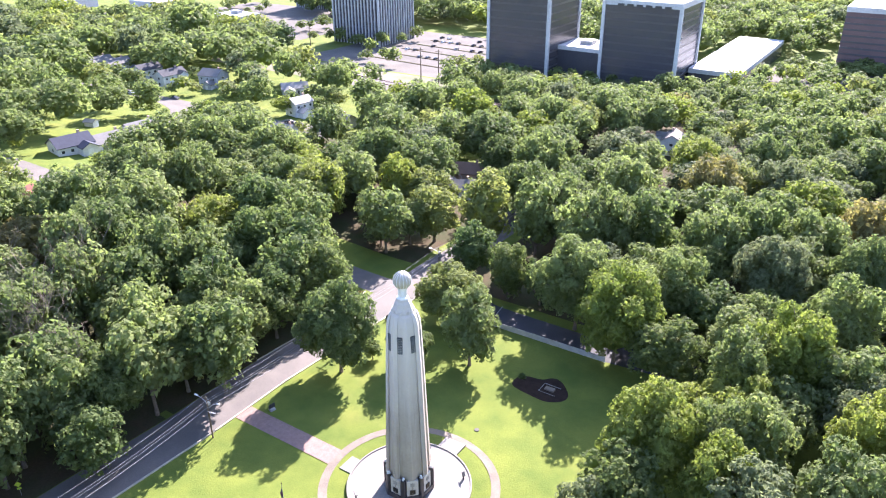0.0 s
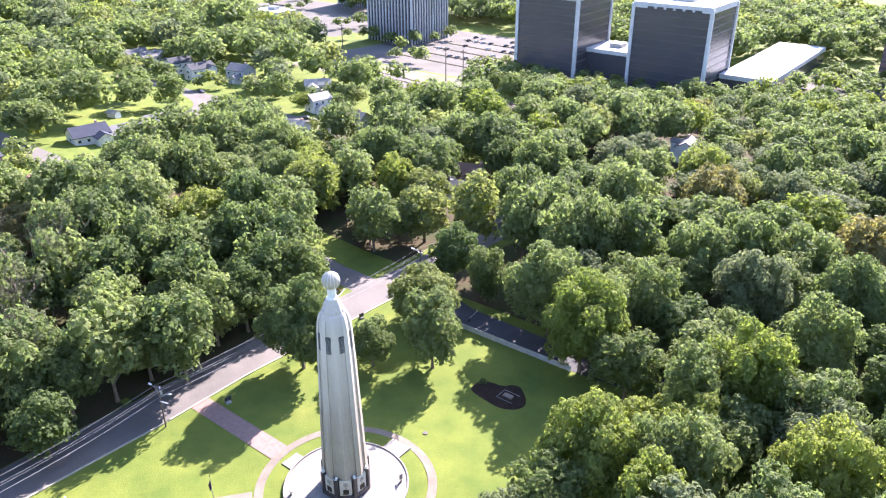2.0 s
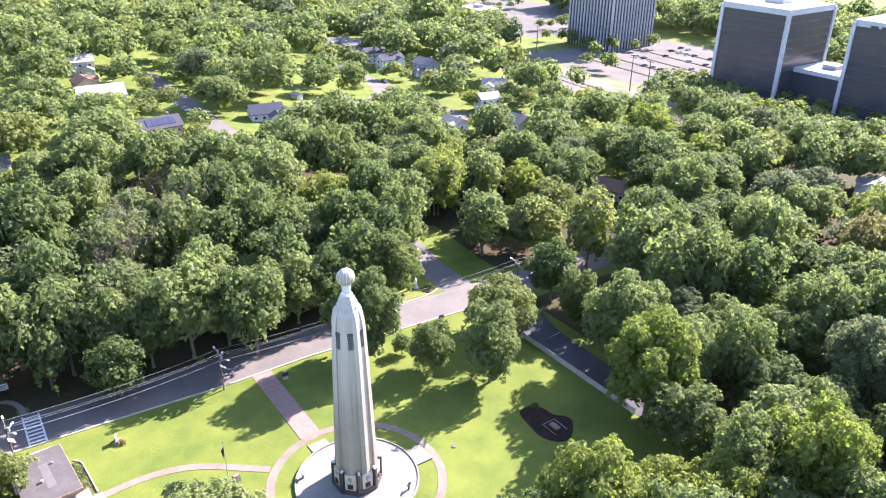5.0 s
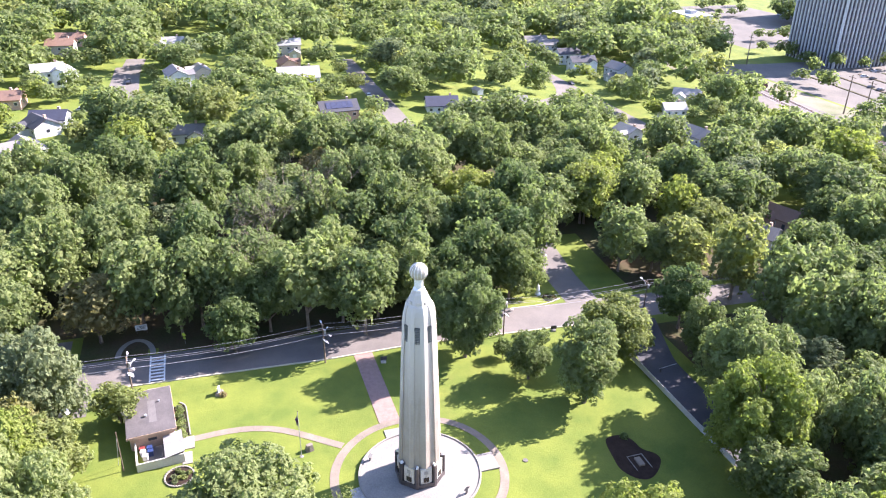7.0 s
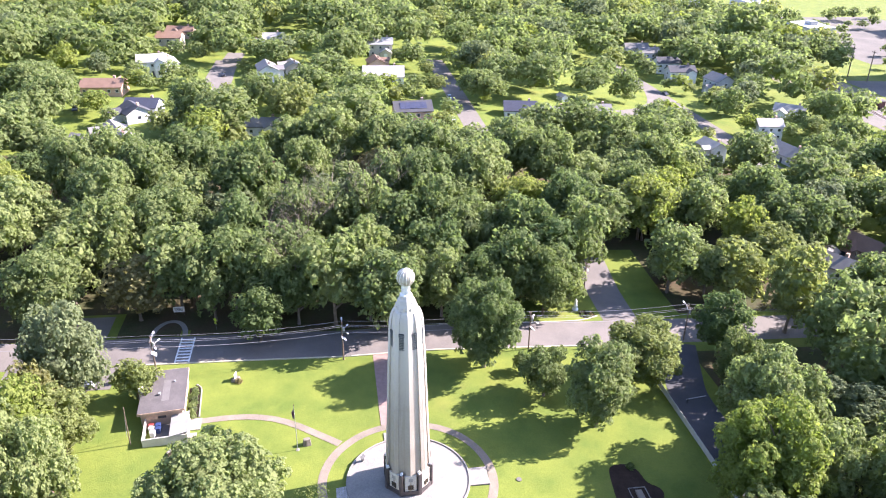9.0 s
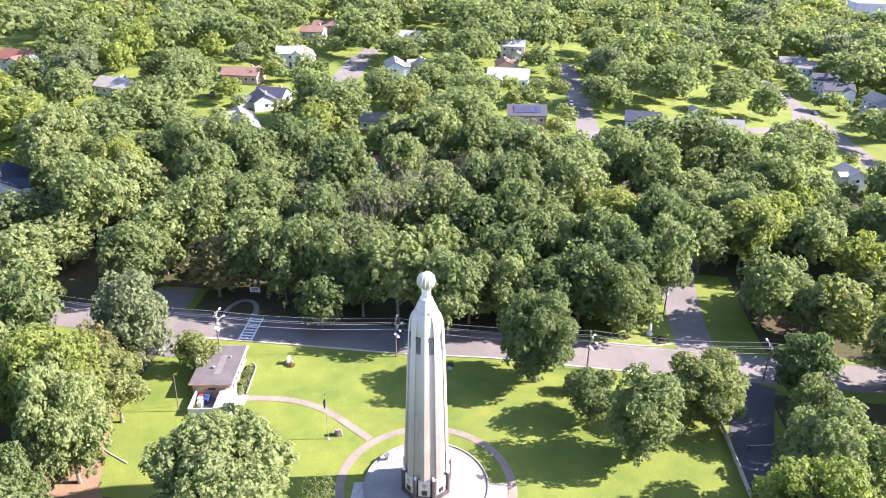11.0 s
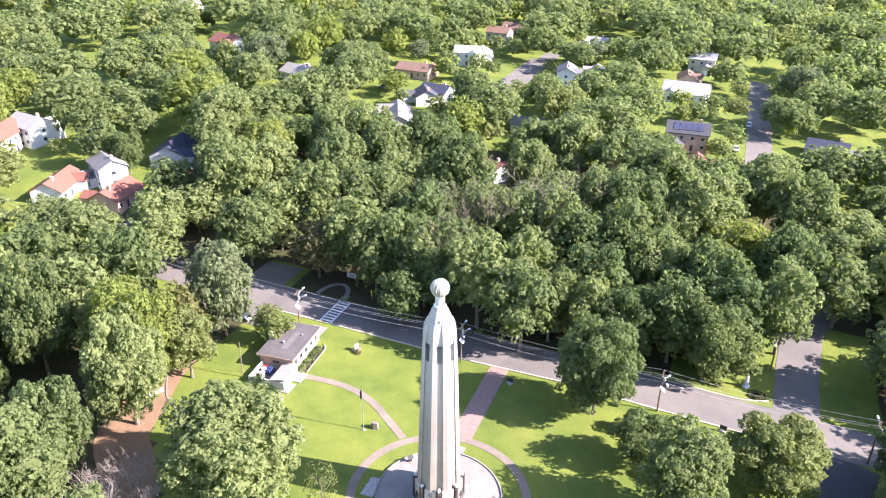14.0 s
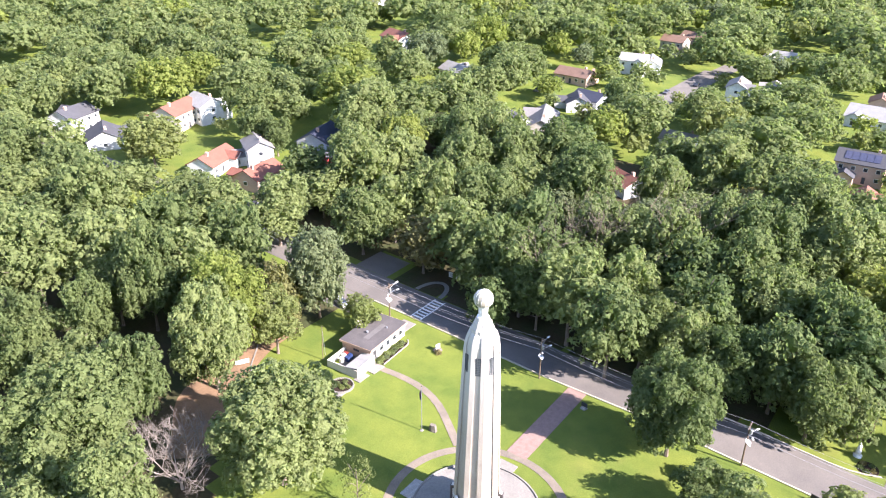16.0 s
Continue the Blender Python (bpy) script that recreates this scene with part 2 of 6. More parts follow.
# ---- building helpers ----
class Geo:
    """Gathers the faces of one mesh."""

    def __init__(self):
        self.v, self.f = [], []

    def add(self, verts, faces):
        n = len(self.v)
        self.v += [tuple(p) for p in verts]
        self.f += [tuple(i + n for i in f) for f in faces]
        return self

    def box(self, x0, x1, y0, y1, z0, z1, chamfer=0.0):
        if chamfer:
            c = chamfer
            ring = [(x0 + c, y0), (x1 - c, y0), (x1, y0 + c), (x1, y1 - c), (x1 - c, y1), (x0 + c, y1), (x0, y1 - c), (x0, y0 + c)]
            return self.prism(ring, z0, z1)
        return self.prism([(x0, y0), (x1, y0), (x1, y1), (x0, y1)], z0, z1)

    def prism(self, ring, z0, z1, top=1.0):
        n = len(ring)
        cx, cy = sum(p[0] for p in ring) / n, sum(p[1] for p in ring) / n
        up = [(cx + (x - cx) * top, cy + (y - cy) * top, z1) for x, y in ring]
        low = [(x, y, z0) for x, y in ring]
        return self.add(low + up, [tuple(range(n))[::-1], tuple(range(n, 2 * n))] + [(i, (i + 1) % n, n + (i + 1) % n, n + i) for i in range(n)])

    def lathe(self, profile, n=16, cx=0.0, cy=0.0, close=True):
        verts = [(cx + r * math.cos(2 * math.pi * i / n), cy + r * math.sin(2 * math.pi * i / n), z) for r, z in profile for i in range(n)]
        faces = [(k * n + i, k * n + (i + 1) % n, (k + 1) * n + (i + 1) % n, (k + 1) * n + i) for k in range(len(profile) - 1) for i in range(n)]
        if close:
            faces += [tuple(range(n))[::-1], tuple(range((len(profile) - 1) * n, len(profile) * n))]
        return self.add(verts, faces)

    def tube(self, path, radii, n=6):
        path = [Vector(p) for p in path]
        if not isinstance(radii, (list, tuple)):
            radii = [radii] * len(path)
        verts, faces = [], []
        for k, p in enumerate(path):
            d = (path[min(k + 1, len(path) - 1)] - path[max(k - 1, 0)]).normalized()
            a = d.orthogonal().normalized() if abs(d.z) > 0.98 else d.cross(Vector((0, 0, 1))).normalized()
            b = d.cross(a)
            verts += [p + radii[k] * (math.cos(2 * math.pi * i / n) * a + math.sin(2 * math.pi * i / n) * b) for i in range(n)]
        for k in range(len(path) - 1):
            faces += [(k * n + i, k * n + (i + 1) % n, (k + 1) * n + (i + 1) % n, (k + 1) * n + i) for i in range(n)]
        faces += [tuple(range(n))[::-1], tuple(range((len(path) - 1) * n, len(path) * n))]
        return self.add(verts, faces)

    def turned(self, m):
        self.v = [tuple(m @ Vector(p)) for p in self.v]
        return self

    def mesh(self, name, *materials, smooth=False):
        me = bpy.data.meshes.new(name)
        me.from_pydata(self.v, [], self.f)
        for m in materials:
            me.materials.append(m)
        if smooth:
            me.polygons.foreach_set("use_smooth", [True] * len(me.polygons))
        me.update()
        return me


def part(name, geo, material, parent=None, label="", smooth=False):
    ob = new(name, geo if isinstance(geo, bpy.types.Mesh) else geo.mesh(name, material, smooth=smooth))
    ob.parent = parent
    return tagged(ob, label) if label else ob


def thing(name, m, label, category, group=""):
    ob = new(name)
    ob.empty_display_size = 0.5
    ob.matrix_basis = m
    return tagged(ob, label, category, group)


def structure(name, geo, material, label="", category=""):
    return tagged(new(name, geo if isinstance(geo, bpy.types.Mesh) else geo.mesh(name, material)), label, category, "", "structure")


# ---- ground ----
def ease(a, b, v):
    t = min(1.0, max(0.0, (v - a) / (b - a)))
    return t * t * (3 - 2 * t)


def g(x, y):
    """Height of the ground: level at the tower, falling to the east, rising among the houses in the west and south."""
    z = -14 * (1 - math.exp(-(y - 10) / 220)) if y > 10 else 4 * (1 - math.exp((y + 10) / 80)) if y < -10 else 0.0
    if x < -60:
        z += 9 * (1 - math.exp((x + 60) / 110)) * (1 - ease(30, 170, y))
    return z + 4 * (1 - ease(-180, -60, y)) - 4 * ease(200, 330, y)


def sheet(xs, ys, lift, keep=None):
    """A sheet that follows the ground over the grid xs, ys."""
    geo = Geo()
    at = {}
    for i in range(len(xs) - 1):
        for j in range(len(ys) - 1):
            if keep and not keep((xs[i] + xs[i + 1]) / 2, (ys[j] + ys[j + 1]) / 2):
                continue
            face = []
            for a, b in ((i, j), (i + 1, j), (i + 1, j + 1), (i, j + 1)):
                if (a, b) not in at:
                    at[a, b] = len(geo.v)
                    geo.v.append((xs[a], ys[b], g(xs[a], ys[b]) + lift))
                face.append(at[a, b])
            geo.f.append(tuple(face))
    return geo


def steps(a, b, d):
    n = max(1, round((b - a) / d))
    return [a + (b - a) * i / n for i in range(n + 1)]


def ribbon(path, width, lift, thick=0.0):
    """A band along a plan path, lying on the ground; thick: depth of its edge."""
    geo, n = Geo(), len(path)
    for k, (x, y) in enumerate(path):
        x0, y0 = path[max(k - 1, 0)]
        x1, y1 = path[min(k + 1, n - 1)]
        d = math.hypot(x1 - x0, y1 - y0)
        nx, ny = -(y1 - y0) / d * width / 2, (x1 - x0) / d * width / 2
        for px, py in ((x + nx, y + ny), (x - nx, y - ny)):
            geo.v.append((px, py, g(px, py) + lift))
        if thick:
            for px, py in ((x - nx, y - ny), (x + nx, y + ny)):
                geo.v.append((px, py, g(px, py) + lift - thick))
    s = 4 if thick else 2
    for k in range(n - 1):
        a, b = k * s, (k + 1) * s
        geo.f.append((a, a + 1, b + 1, b))
        if thick:
            geo.f += [(a + 1, a + 2, b + 2, b + 1), (a + 2, a + 3, b + 3, b + 2), (a + 3, a, b, b + 3)]
    if thick:
        geo.f += [(0, 3, 2, 1), (s * n - 4, s * n - 3, s * n - 2, s * n - 1)]
    return geo


def line(points, d=2.0):
    """Points every d metres along a plan path, eased through its corners."""
    out = []
    for (x0, y0), (x1, y1) in zip(points, points[1:]):
        n = max(1, int(math.hypot(x1 - x0, y1 - y0) / d))
        out += [(x0 + (x1 - x0) * i / n, y0 + (y1 - y0) * i / n) for i in range(n)]
    out.append(points[-1])
    for _ in range(3):
        out = [out[0]] + [((a[0] + 2 * b[0] + c[0]) / 4, (a[1] + 2 * b[1] + c[1]) / 4) for a, b, c in zip(out, out[1:], out[2:])] + [out[-1]]
    return out


edge = [-3500, -2200, -1400]
xs = edge + steps(-900, -160, 20) + steps(-156, 120, 4) + steps(140, 400, 20) + [800, 1600, 3500]
ys = edge + steps(-700, -160, 20) + steps(-156, 180, 4) + steps(200, 760, 20) + [1400, 2200, 3500]
structure("ground", sheet(xs, ys, 0.0), GRASS, "mown green lawn and grass, dry in places", "grass")
ROAD_IN, ROAD_OUT = -37.6, -47.6
structure("woodland_floor", sheet(steps(-150, -50, 4), steps(-120, 150, 4), 0.03,
          lambda x, y: not (30 < y < 70 and x > -58) and not (46 < y < 70 and x > -82) and not (-70 < y < -44 and x > -60)), LITTER, "dark brown leaf litter under the trees", "leaf litter")
structure("woodland_floor", sheet(steps(-34, 90, 4), steps(66, 190, 4), 0.03), LITTER, "dark brown leaf litter under the trees", "leaf litter")
structure("woodland_floor", sheet(steps(-34, 60, 4), steps(-150, -58, 4), 0.03), LITTER, "dark brown leaf litter under the trees", "leaf litter")
structure("woodland_floor", sheet(steps(2, 62, 3), steps(-58, -25, 3), 0.03, lambda x, y: y < -57 + 1.0 * x), LITTER, "dark leaf litter under the park-edge trees", "leaf litter")
structure("woodland_floor", sheet(steps(-60, -47.8, 3), steps(-57, -44, 3), 0.03), LITTER, "dark leaf litter round the loop path", "leaf litter")
structure("woodland_floor", sheet([-50, -47.8], steps(-120, -74, 4), 0.03), LITTER, "dark leaf litter along the road", "leaf litter")
structure("woodland_floor", sheet([-50, -47.8], steps(-42, 26, 4), 0.03), LITTER, "dark leaf litter along the road", "leaf litter")
structure("road", sheet([ROAD_OUT, -44, -41, ROAD_IN], steps(-220, 190, 4), 0.05), ASPHALT, "worn grey asphalt road, patched and shaded by trees", "road")
structure("road", sheet(steps(-57, -47.7, 3), steps(-69, -59, 2), 0.045), ASPHALT, "grey asphalt side street opening", "road")
structure("road", sheet(steps(-37.5, -30, 2), steps(-75, -54, 3), 0.045), ASPHALT, "grey asphalt lay-by beside the road", "road")
structure("road", ribbon(line([(-47.5, 55), (-62, 55.5), (-80, 57), (-100, 66)]), 8.5, 0.055), ASPHALT, "grey asphalt side drive in tree shade", "road")
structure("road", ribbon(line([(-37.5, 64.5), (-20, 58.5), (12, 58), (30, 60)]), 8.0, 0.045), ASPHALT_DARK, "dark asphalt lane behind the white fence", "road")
structure("kerb", ribbon(line([(ROAD_IN + 0.1, -54), (ROAD_IN + 0.1, 58)]), 0.35, 0.17, 0.2), KERB, "pale concrete kerb with worn yellow paint", "kerb")
structure("kerb", ribbon(line([(ROAD_OUT - 0.1, 12), (ROAD_OUT - 0.1, 47), (ROAD_OUT - 2.2, 50)]), 0.3, 0.17, 0.2), KERB, "pale concrete kerb", "kerb")
for x0, y0, x1, y1 in ((-293.7, 44.7, -146.6, 45.8), (-283.8, -58.9, -193.2, -60.3), (-328.5, 153.3, -149.5, 153.6)):
    structure("road", ribbon(line([(x0, y0), (x1, y1)], 8), 9.0, 0.05), STREET, "pale grey residential street", "road")
structure("pavement", sheet(steps(-300, -186, 12), steps(285, 420, 12), 0.06), CONCRETE_LOT, "pale sunlit car park paving", "car park")
structure("pavement", sheet(steps(-250, -150, 12), steps(236, 262, 13), 0.06), CONCRETE_LOT, "pale paving beside the railway", "paving")
structure("road", ribbon(line([(-211.1, -65.4), (-233.6, -55.8), (-266.4, -57.2), (-301.2, -55.1)], 6), 9.0, 0.055), STREET, "pale grey residential street", "road")
structure("road", ribbon(line([(-149.2, 149.4), (-171.7, 159.8), (-185.6, 157.7)], 6), 7.0, 0.055), STREET, "pale grey house drive with parked cars", "road")
structure("road", ribbon(line([(-263.8, 153.3), (-235.7, 144.7), (-221, 129.2), (-210.9, 102.6), (-208, 83.2)], 6), 8.0, 0.055), STREET, "pale grey residential street", "road")
structure("woodland_floor", sheet(steps(-130, 140, 20), steps(190, 300, 16), 0.03), LITTER, "dark leaf litter under far trees", "leaf litter")
structure("woodland_floor", sheet(steps(-34, 140, 20), steps(300, 384, 14), 0.03), LITTER, "dark leaf litter under far trees", "leaf litter")
structure("pavement", sheet(steps(-30, 78, 12), steps(388, 442, 9), 0.06), CONCRETE_LOT, "pale car park paving before the red-brown tower", "car park")
structure("pavement", sheet(steps(-530, -345, 12), steps(338, 470, 12), 0.06), CONCRETE_LOT, "pale paving of a far commercial strip", "paving")
structure("bare_ground", sheet(steps(-330, -150, 12), steps(238, 282, 11), 0.045), BALLAST, "gravel and dry grass beside the railway", "bare ground")
structure("pavement", sheet(steps(-680, -480, 20), steps(270, 345, 15), 0.06), CONCRETE_LOT, "pale paving of a far commercial strip", "paving")
for k in range(5):
    structure("median", ribbon(line([(-262, 318 + 18 * k), (-192, 312 + 18 * k)], 10), 1.6, 0.35, 0.3), LITTER, "narrow planted strip between parking rows", "median")

# ---- memorial tower ----
def octagon_section(apothem, pilaster, recess, z):
    """One level of the shaft: eight faces, each with a sunk panel between corner pilasters."""
    half = apothem * math.tan(math.pi / 8)
    p = half - pilaster
    pts = []
    for k in range(8):
        a = math.pi / 8 + k * math.pi / 4
        nx, ny, tx, ty = math.cos(a), math.sin(a), -math.sin(a), math.cos(a)
        for s, d in ((-half, apothem), (-p, apothem), (-p, apothem - recess), (p, apothem - recess), (p, apothem)):
            pts.append((nx * d + tx * s, ny * d + ty * s, z))
    return pts


def loft(levels):
    geo, n = Geo(), len(levels[0])
    for lv in levels:
        geo.v += lv
    for k in range(len(levels) - 1):
        geo.f += [(k * n + i, k * n + (i + 1) % n, (k + 1) * n + (i + 1) % n, (k + 1) * n + i) for i in range(n)]
    geo.f += [tuple(range(n))[::-1], tuple(range((len(levels) - 1) * n, len(levels) * n))]
    return geo


tower = thing("memorial_tower", pose(0, 0, 0.4), "tall tapering pale concrete memorial tower with a glass bulb on top", "monument")
part("shaft", loft([octagon_section(3.5 - 0.82 * t, 0.80 - 0.14 * t, 0.27 - 0.07 * t, 0.3 + 24.3 * t) for t in (0, 0.14, 0.3, 0.5, 0.7, 0.85, 1)]), SHAFT, tower, "stained grey-beige concrete shaft with sunk panels")
part("upper_shaft", loft([octagon_section(a, b, c, z) for a, b, c, z in (
    (2.68, 0.66, 0.20, 24.6), (2.52, 0.63, 0.19, 28.0), (2.42, 0.62, 0.17, 30.4), (2.32, 0.60, 0.14, 31.4), (2.14, 0.57, 0.11, 32.2), (1.92, 0.53, 0.09, 32.8), (1.66, 0.50, 0.07, 33.1))]), SHAFT, tower, "clean white concrete upper shaft with rounded shoulder")
crown = part("crown", loft([octagon_section(a, 0.25, 0.03, z) for a, z in ((1.62, 32.9), (1.58, 33.4), (1.40, 33.8), (1.30, 34.0), (1.18, 34.5), (0.98, 34.8), (0.86, 35.2))]), SHAFT, tower, "stepped white crown under the bulb")
for k in range(8):
    a = math.pi / 8 + k * math.pi / 4
    m = pose(0, 0, 0, 0, 0, math.degrees(a))
    part("scallop", Geo().prism([(1.15, -0.26), (1.62, -0.23), (1.68, 0), (1.62, 0.23), (1.15, 0.26)], 32.9, 33.6, 0.85).turned(m), SHAFT, crown)
    # louvred belfry window in the sunk panel
    frame_geo = Geo()
    for z in [27.05 + 0.28 * i for i in range(10)]:
        frame_geo.box(2.26, 2.44, -0.42, 0.42, z, z + 0.11)
    for y in (-0.46, -0.17, 0.08, 0.36):
        frame_geo.box(2.26, 2.47, y, y + 0.07, 26.95, 29.8)
    win = part("louvre_window", Geo().box(2.06, 2.28, -0.46, 0.46, 26.95, 29.8).turned(m), DARK, tower, "dark louvred belfry opening")
    part("louvre", frame_geo.turned(m), LOUVRE, win)
    # granite pier under each face, with a pale cap; panels between the piers
    mc = pose(0, 0, 0, 0, 0, math.degrees(k * math.pi / 4))
    pier = part("pier", Geo().box(3.35, 4.15, -0.33, 0.33, 0, 4.2, 0.1).turned(m), GRANITE, tower, "dark polished granite pier")
    part("cap", Geo().prism([(3.45, -0.22), (4.0, -0.18), (4.0, 0.18), (3.45, 0.22)], 4.2, 4.6, 0.6).turned(m), WHITE, pier, "pale stone pier cap")
    part("plinth", Geo().box(3.3, 3.85, -1.35, 1.35, 0, 0.85).turned(mc), GRANITE, tower)
    part("panel", Geo().box(3.30, 3.66, -0.95, 0.95, 0.85, 3.9, 0.05).turned(mc), STUCCO, tower, "cream stone panel between the piers")
    g1 = Geo().box(3.66, 3.74, -0.45, 0.45, 1.15, 2.05)
    part("bronze_window", g1.turned(mc), DARK, tower, "small dark window with bronze grille")
    bars = Geo()
    for y in (-0.4, -0.15, 0.1, 0.35):
        bars.box(3.74, 3.78, y, y + 0.06, 1.15, 2.05)
    for z in (1.2, 1.55, 1.9):
        bars.box(3.74, 3.785, -0.45, 0.45, z, z + 0.06)
    part("grille", bars.turned(mc), BRONZE, tower)
    part("medallion", Geo().box(3.66, 3.73, -0.34, 0.34, 2.75, 3.4, 0.02).turned(mc), STONE, tower, "carved grey medallion")
neck = Geo().lathe([(0.88, 35.1), (0.86, 35.3), (0.63, 35.45), (0.60, 36.2), (0.64, 36.6), (0.8, 36.95)], 24)
part("bulb_neck", neck, WHITE_METAL, tower, "ribbed white metal neck of the bulb")
R_B, Z_B = 1.32, 38.0
ball = Geo().lathe([(0.64, 36.7)] + [(R_B * math.cos(a), Z_B + R_B * math.sin(a)) for a in [radians(d) for d in range(-58, 90, 8)]] + [(0.05, Z_B + R_B)], 32)
bulb = part("bulb", ball, BULB, tower, "giant cream cast-glass light bulb", smooth=True)
for k in range(16):
    a = 2 * math.pi * k / 16
    path = [(0.63 * math.cos(a), 0.63 * math.sin(a), 35.5) for z in (0,)]
    path += [(0.66 * math.cos(a), 0.66 * math.sin(a), 36.6)]
    path += [((R_B + 0.02) * math.cos(radians(d)) * math.cos(a), (R_B + 0.02) * math.cos(radians(d)) * math.sin(a), Z_B + (R_B + 0.02) * math.sin(radians(d))) for d in range(-58, 89, 12)]
    part("rib", Geo().tube(path, 0.024, 5), WHITE_METAL, bulb)

# ---- terrace and paths ----
N = 72
terrace = structure("terrace", Geo().lathe([(10.0, -0.6), (10.0, 0.32), (9.96, 0.36), (0.5, 0.40)], N), PLATE, "round white concrete terrace at the tower foot", "terrace")
structure("terrace_rim", Geo().lathe([(10.0, -0.5), (10.28, -0.5), (10.28, 0.5), (10.25, 0.53), (10.03, 0.53), (10.0, 0.5), (10.0, 0.3)], N, close=False), PLATE, "low white concrete rim round the terrace", "rim")
structure("pad", Geo().box(-1.4, 2.6, 9.9, 13.3, -0.8, 0.14), PLATE, "white concrete landing beside the terrace", "landing")
structure("pad", Geo().box(-12.3, -9.6, -3.2, 0.2, -0.5, 0.14), PLATE, "white concrete landing beside the terrace", "landing")
for i in range(7):
    structure("step", Geo().box(0.2, 4.4, -10.1 - 0.45 * i, -9.68 - 0.45 * i, -0.5, 0.32 - 0.05 * i, 0.02), STONE, "grey stone step down from the terrace", "step")
ring = [(14.2 * math.cos(2 * math.pi * i / 96), 14.2 * math.sin(2 * math.pi * i / 96)) for i in range(97)]
structure("path", ribbon(ring, 1.5, 0.05), PATH, "curved tan concrete path round the terrace", "path")
structure("path", ribbon(line([(-10.5, -11.0), (-14, -15.8), (-17.5, -20), (-19.3, -25), (-19.6, -30), (-18.7, -36.5)]), 1.5, 0.06), PATH, "narrow tan concrete path curving over the lawn", "path")
walkway = structure("brick_walk", sheet(steps(ROAD_IN + 0.3, -14.6, 2), [-3.5, -1.5, 0.4], 0.075), BRICK, "broad faded red brick walk to the road", "walk")
structure("crosswalk", sheet(steps(ROAD_OUT + 0.5, ROAD_IN - 0.2, 2), [-43.6, -43.3], 0.06), PAINT, "white painted crosswalk edge line", "road marking")
structure("crosswalk", sheet(steps(ROAD_OUT + 0.5, ROAD_IN - 0.2, 2), [-40.9, -40.6], 0.06), PAINT, "white painted crosswalk edge line", "road marking")
for i in range(8):
    x = ROAD_OUT + 1.0 + i * 1.12
    structure("crosswalk", sheet([x, x + 0.5], [-43.3, -40.9], 0.065), PAINT, "white painted crosswalk bar", "road marking")

# ---- things on the park ground ----
museum = thing("museum_building", pose(-24.6, -42.7, g(-24, -42), 0, 0, 5), "small cream stucco museum with a flat grey roof", "building")
part("wall", Geo().box(-6.0, 6.0, -3.6, 3.6, -1.2, 2.9), STUCCO, museum)
part("roof", Geo().box(-6.4, 6.4, -4.0, 4.0, 2.9, 3.2, 0.06), ROOF_FLAT, museum, "flat grey roof, patched along the middle")
part("fascia", Geo().box(-6.5, -6.4, -4.05, 4.05, 2.75, 3.15).box(6.4, 6.5, -4.05, 4.05, 2.75, 3.15).box(-6.4, 6.4, 4.0, 4.06, 2.75, 3.15).box(-6.4, 6.4, -4.06, -4.0, 2.75, 3.15), STUCCO_TAN, museum)
part("roof_patch", Geo().box(-3.0, 3.4, -0.2, 1.1, 3.2, 3.215), mat("new_membrane", (0.142, 0.130, 0.126), (0.112, 0.103, 0.100), 0.5, 5), museum)
part("chimney", Geo().box(-0.5, 0.3, -4.4, -3.6, 2.0, 4.3, 0.05), STUCCO, museum)
part("end_wall", Geo().box(6.0, 6.06, -3.55, 3.55, -1.0, 2.74), STUCCO_TAN, museum, "tan end wall in shade")
part("vent", Geo().box(6.06, 6.12, -0.7, 0.7, 1.5, 2.0), DARK, museum)
part("roof_vent", Geo().lathe([(0.2, 3.2), (0.2, 3.5), (0.28, 3.52), (0.28, 3.6)], 10, 1.4, -0.6), GALV, museum)
part("roof_vent", Geo().lathe([(0.15, 3.2), (0.15, 3.45), (0.2, 3.5)], 10, -2.2, 1.8), GALV, museum)
for x in (-4.4, -2.2, 0.2, 2.4):
    w = part("window", Geo().box(x - 0.6, x + 0.6, 3.56, 3.68, 1.0, 2.2), WHITE, museum)
    part("pane", Geo().box(x - 0.52, x + 0.52, 3.6, 3.7, 1.08, 2.12), GLASS, w)
part("door", Geo().box(4.2, 5.2, 3.56, 3.68, 0.05, 2.15), DARK, museum)
yard = part("yard_wall", Geo().box(6.0, 11.8, -2.95, -2.75, -1.0, 1.65).box(11.6, 11.8, -2.75, 4.6, -1.0, 1.65).box(6.0, 11.6, 4.4, 4.6, -1.0, 2.0), STUCCO, museum, "cream stucco wall round a small bin yard")
part("yard_floor", Geo().box(6.06, 11.6, -2.75, 4.4, -1.0, 0.05), ASPHALT, museum)
lean = part("lean_to_roof", Geo().add([(6.1, 1.6, 1.75), (11.9, 1.6, 1.75), (11.9, 4.75, 2.35), (6.1, 4.75, 2.35), (6.1, 1.6, 1.63), (11.9, 1.6, 1.63), (11.9, 4.75, 2.23), (6.1, 4.75, 2.23)],
            [(0, 1, 2, 3), (7, 6, 5, 4), (0, 4, 5, 1), (1, 5, 6, 2), (2, 6, 7, 3), (3, 7, 4, 0)]), mat("lean_to_metal", (0.36, 0.34, 0.32), (0.28, 0.27, 0.255), 0.4, 5), museum, "grey lean-to roof in the yard")
bin_red, bin_blue, bin_pale = (mat(n, c, None, 1.0, 8.0, 0.5) for n, c in (("red_plastic", (0.22, 0.045, 0.04)), ("blue_plastic", (0.03, 0.05, 0.14)), ("pale_plastic", (0.5, 0.5, 0.48))))
